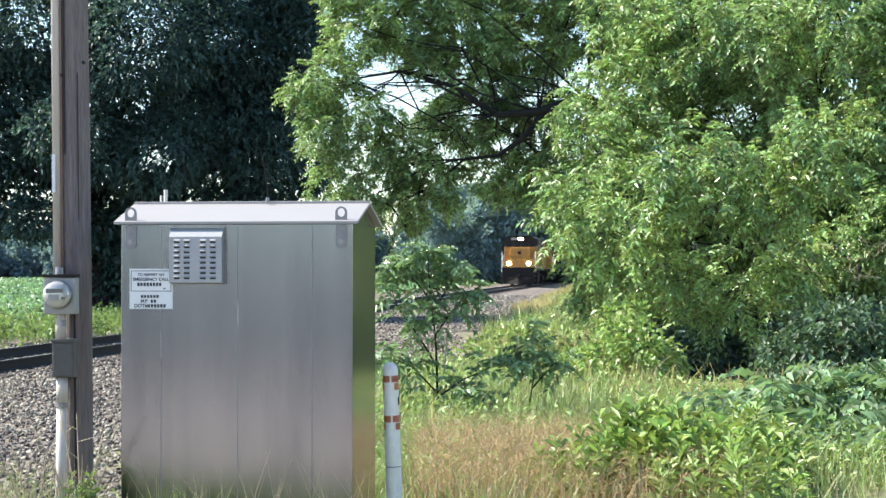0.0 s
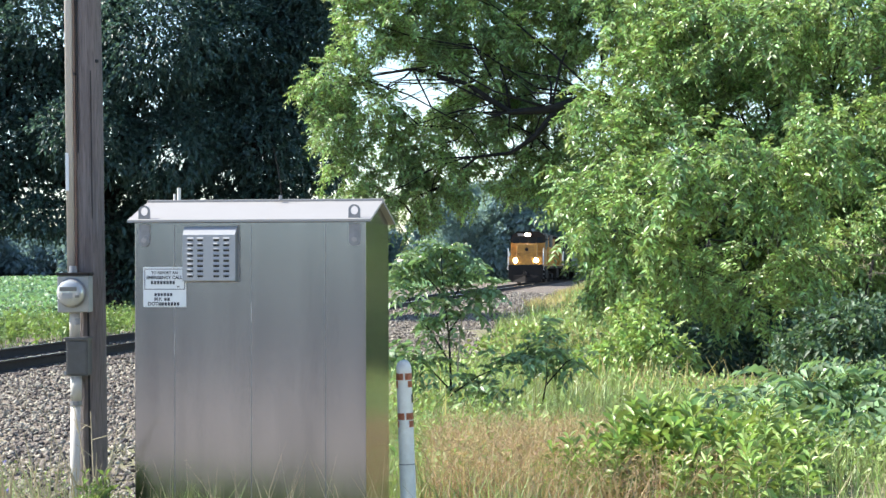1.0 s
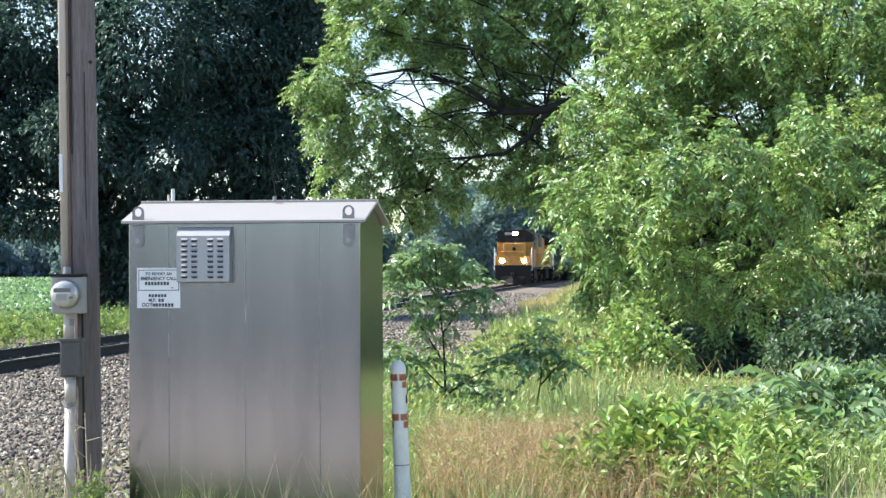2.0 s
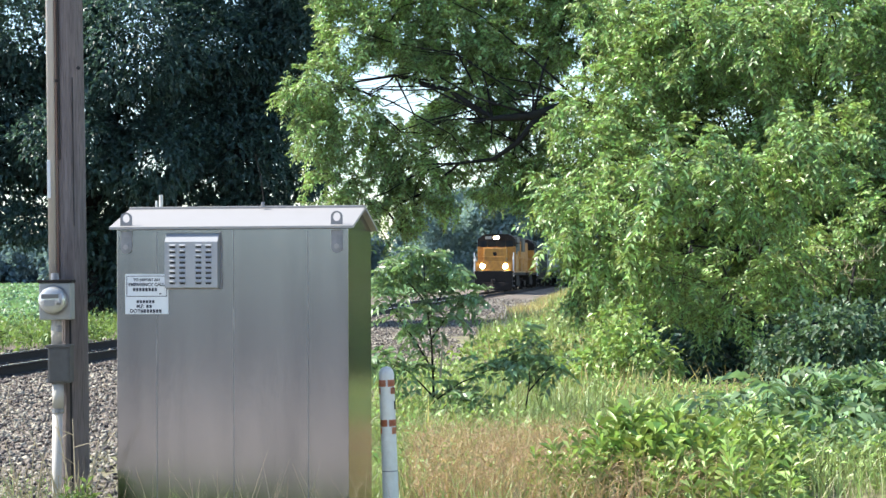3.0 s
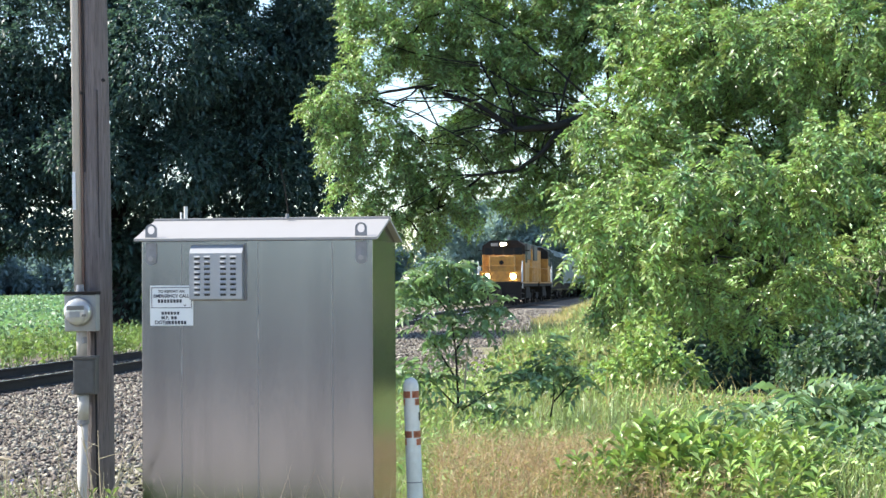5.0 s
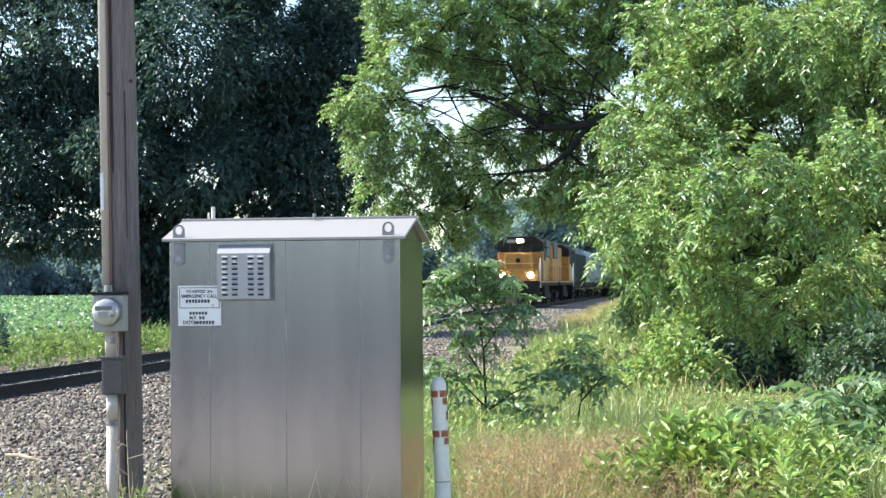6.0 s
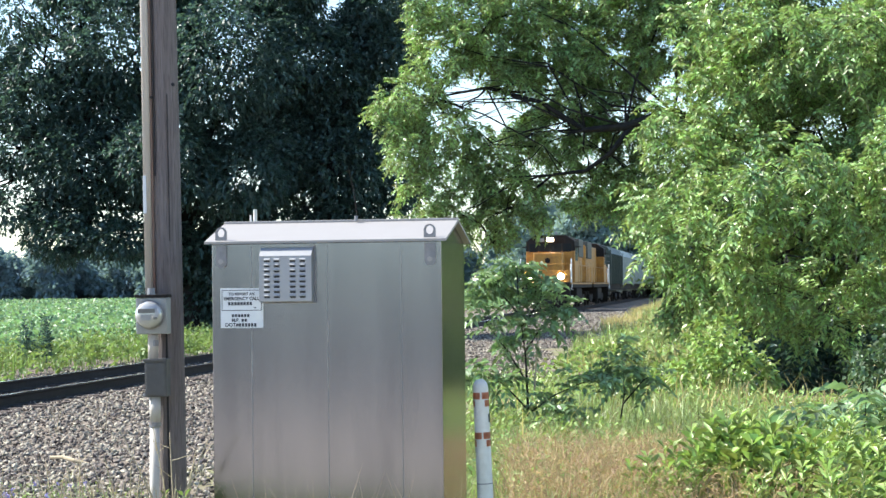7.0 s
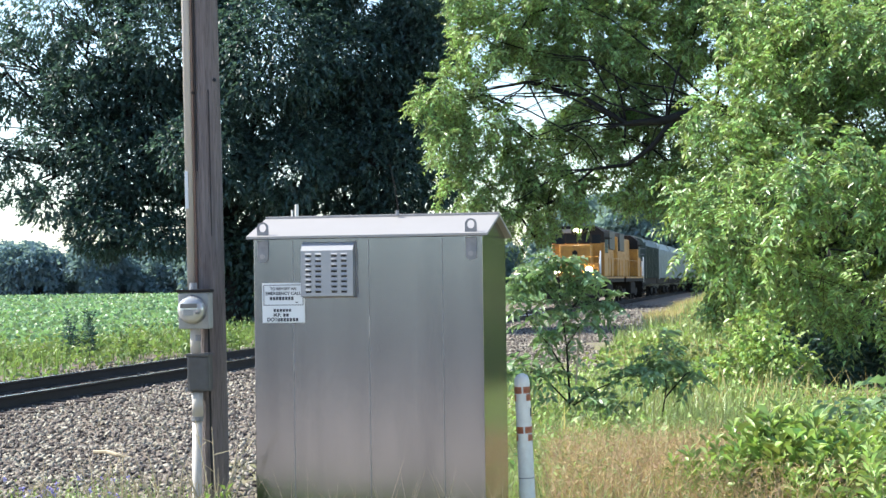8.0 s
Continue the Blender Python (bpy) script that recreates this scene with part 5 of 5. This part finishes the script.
    raw("field_weeds", *merge(leaves(rng, B, rng.normal(size=B.shape) + [0, 0, 0.5], rng.uniform(0.1, 0.2, len(B)), 0.08), blades(rng, field_edge[::3], rng.uniform(0.3, 0.75, len(field_edge[::3])), 0.02, 0.6)), LEAF_WEED, None, "yellow-green weeds along the field edge", "stuff", "weeds")


build_grass()


def build_crop():
    rng = np.random.default_rng(71)
    P = []
    for n, y0, y1, size in ((26000, 24, 75, 0.2), (22000, 75, 160, 0.34), (16000, 160, 300, 0.55)):
        y = rng.uniform(y0, y1, n)
        row = np.round((-6.5 - rng.random(n) * (10 + 0.36 * y)) / 0.76) * 0.76 + rng.normal(size=n) * 0.16
        x = row + (-11.07 + SLOPE * y)
        z = ground_z(x, y) + rng.uniform(0.12, 0.42, n)
        b = np.stack([x, y, z], 1)
        P.append(leaves(rng, b, rng.normal(size=b.shape) * [1, 1, 0.4] + [0, 0, 0.5], size * rng.uniform(0.7, 1.2, n), size * 0.75))
    raw("soybean_crop", *merge(*P), CROP, None, "rows of low green soybean plants", "stuff", "crop")


build_crop()


def build_stones():
    rng = np.random.default_rng(81)
    n, m = 85000, 34000
    y = np.concatenate([11.8 + 36 * rng.random(n) ** 1.5, 45 + 75 * rng.random(m) ** 1.3])
    n += m
    x = (-11.07 + SLOPE * y) + rng.uniform(-2.6, 8.4, n)
    keep = (beside(x, y) < edge_wave(x, y) + np.where(y < 42, 1.0, 0.0)) & ~((abs(x + 1.25) < 0.85) & (y < 12.2))
    x, y = x[keep], y[keep]
    n = len(x)
    r = rng.uniform(0.009, 0.032, n) * (1 + (y - 12) * 0.010)
    base = np.array([(1, 0, 0), (-1, 0, 0), (0, 1, 0), (0, -1, 0), (0, 0, 1), (0, 0, -1)], float)
    v = base[None] * rng.uniform(0.3, 1.5, (n, 6, 1)) + rng.normal(size=(n, 6, 3)) * 0.42
    a = rng.uniform(0, 2 * np.pi, n)
    rot = np.zeros((n, 3, 3))
    rot[:, 0, 0], rot[:, 0, 1], rot[:, 1, 0], rot[:, 1, 1], rot[:, 2, 2] = np.cos(a), -np.sin(a), np.sin(a), np.cos(a), 0.75
    v = np.einsum("nij,nkj->nki", rot, v) * r[:, None, None]
    v += np.stack([x, y, ground_z(x, y) + r * 0.3], 1)[:, None]
    f = np.array([[0, 2, 4], [2, 1, 4], [1, 3, 4], [3, 0, 4], [2, 0, 5], [1, 2, 5], [3, 1, 5], [0, 3, 5]])
    raw("ballast_stones", v.reshape(-1, 3), (np.arange(n)[:, None, None] * 6 + f).reshape(-1, 3), STONE, None, "grey-brown crushed ballast stones", "stuff", "gravel")


build_stones()


# ---- distance ----
def woods(name, label, spots, seed, mat=WOODS, per=60, size=0.085):
    rng = np.random.default_rng(seed)
    sets = []
    for x0, x1, y0, y1, h0, h1, n in spots:
        for k in range(n):
            x, y, h = rng.uniform(x0, x1), rng.uniform(y0, y1), rng.uniform(h0, h1)
            cl = []
            for j in range(9):
                r = h * rng.uniform(0.16, 0.26)
                cl.append((x + rng.normal() * h * 0.16, y + rng.normal() * h * 0.1, h * rng.uniform(0.1, 0.85), r, 0.9, 1))
            P, N = crown_points(rng, cl, per, 0.6)
            sets.append(leaves(rng, P, N + rng.normal(size=N.shape) * 0.8, h * size * rng.uniform(0.7, 1.4, len(P)), h * size * 0.75))
    return raw(name, *merge(*sets), mat, None, label, "stuff", "woods")


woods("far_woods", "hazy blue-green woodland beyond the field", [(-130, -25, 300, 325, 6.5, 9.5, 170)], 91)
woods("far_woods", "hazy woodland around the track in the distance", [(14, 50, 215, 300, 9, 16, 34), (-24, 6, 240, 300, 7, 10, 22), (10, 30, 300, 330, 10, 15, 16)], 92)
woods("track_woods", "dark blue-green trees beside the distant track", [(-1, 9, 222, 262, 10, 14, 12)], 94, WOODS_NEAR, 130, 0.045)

# unseen tree line behind the viewer, added to darken the cabinet's reflection
woods("unseen_woods", "green woodland along the road behind", [(-90, 90, -140, -120, 6, 9, 46)], 93, LEAF_DARK, 22, 0.13)


# ---- small things ----
def dry_stalks(foot, n, height, seed):
    rng = np.random.default_rng(seed)
    t = thing("dry_weed", pose(*foot), "bare pale branching dry weed stalk", "weed", "dry weeds")
    for k in range(n):
        bm = bmesh.new()
        h = height * rng.uniform(0.5, 1.0)
        lx, ly = rng.normal() * 0.22 * h, rng.normal() * 0.1 * h
        tube([(rng.normal() * 0.02, 0, -0.03), (lx * 0.4, ly * 0.4, h * 0.5), (lx, ly, h)], [0.0055, 0.0045, 0.002], 5, bm)
        for j in range(4):
            s = rng.uniform(0.4, 0.9)
            a = (lx * s, ly * s, h * s)
            tube([a, (a[0] + rng.normal() * 0.06, a[1] + rng.normal() * 0.03, a[2] + rng.uniform(0.03, 0.1))], [0.0025, 0.0012], 4, bm)
        part("stalk", bm, STRAW, t)


for x, y, n, h, sd in ((-2.12, 10.95, 8, 0.9, 1), (-2.2, 10.9, 7, 0.8, 2), (-2.5, 11.0, 7, 0.62, 3), (-2.75, 11.2, 7, 0.66, 4), (-3.0, 11.6, 6, 0.6, 5), (-2.62, 10.9, 7, 0.6, 7), (-2.36, 10.8, 6, 0.7, 8), (-3.3, 11.4, 6, 0.6, 9)):
    dry_stalks(g(x, y), n, h, sd)
for x, y, sd in ((-3.45, 22.2, 11), (-5.55, 21.5, 12), (-5.1, 22.0, 13)):
    dry_stalks(g(x, y), 2, 0.42, sd)


def flower_weed(foot, seed):
    t = leafy_weed("flowering_weed", "weedy plant with violet-blue flowers", foot, 7, 0.36, 0.12, 0.07, GRASS, seed, 0.25, 0.05, "flowering weeds")
    rng = np.random.default_rng(seed + 5)
    c = np.stack([rng.normal(size=16) * 0.09, rng.normal(size=16) * 0.07, rng.uniform(0.15, 0.37, 16)], 1)
    B = np.repeat(c, 8, axis=0)
    raw("blossoms", *leaves(rng, B, rng.normal(size=B.shape) * [1, 0.5, 1], 0.02, 0.014, 0.0), FLOWER, t, "violet-blue blossoms")


for x, y, sd in ((-3.35, 11.6, 101), (-3.55, 11.9, 102), (-3.15, 12.1, 103)):
    flower_weed(g(x, y), sd)


def build_stick():
    x, y = -4.35, 17.3
    t = thing("fallen_stick", pose(x, y, float(ground_z(x, y)) + 0.03, 0, 4, -35), "pale bleached stick lying on the gravel", "stick")
    part("wood", tube([(-0.25, 0, 0.0), (-0.08, 0.02, 0.02), (0.1, -0.01, 0.015), (0.27, 0.03, 0.0)], [0.018, 0.02, 0.017, 0.008], 7), STRAW, t)


build_stick()


def motions():
    for ob, back, heading in REACH:
        walk(ob, [(t, TRACK @ pose(0, START - SPEED * t + back, 0, 0, 0, heading)) for t in (0.0, 2.0, 4.0, 6.0, 8.0)])
    turn = math.degrees(SPEED / 0.51)
    for w in WHEELS:
        y = w.location.y
        way = -1 if w.parent == second else 1
        walk(w, [(k / 15, pose(0, y, 0.51, way * turn * k / 15 % 360)) for k in range(121)])


motions()
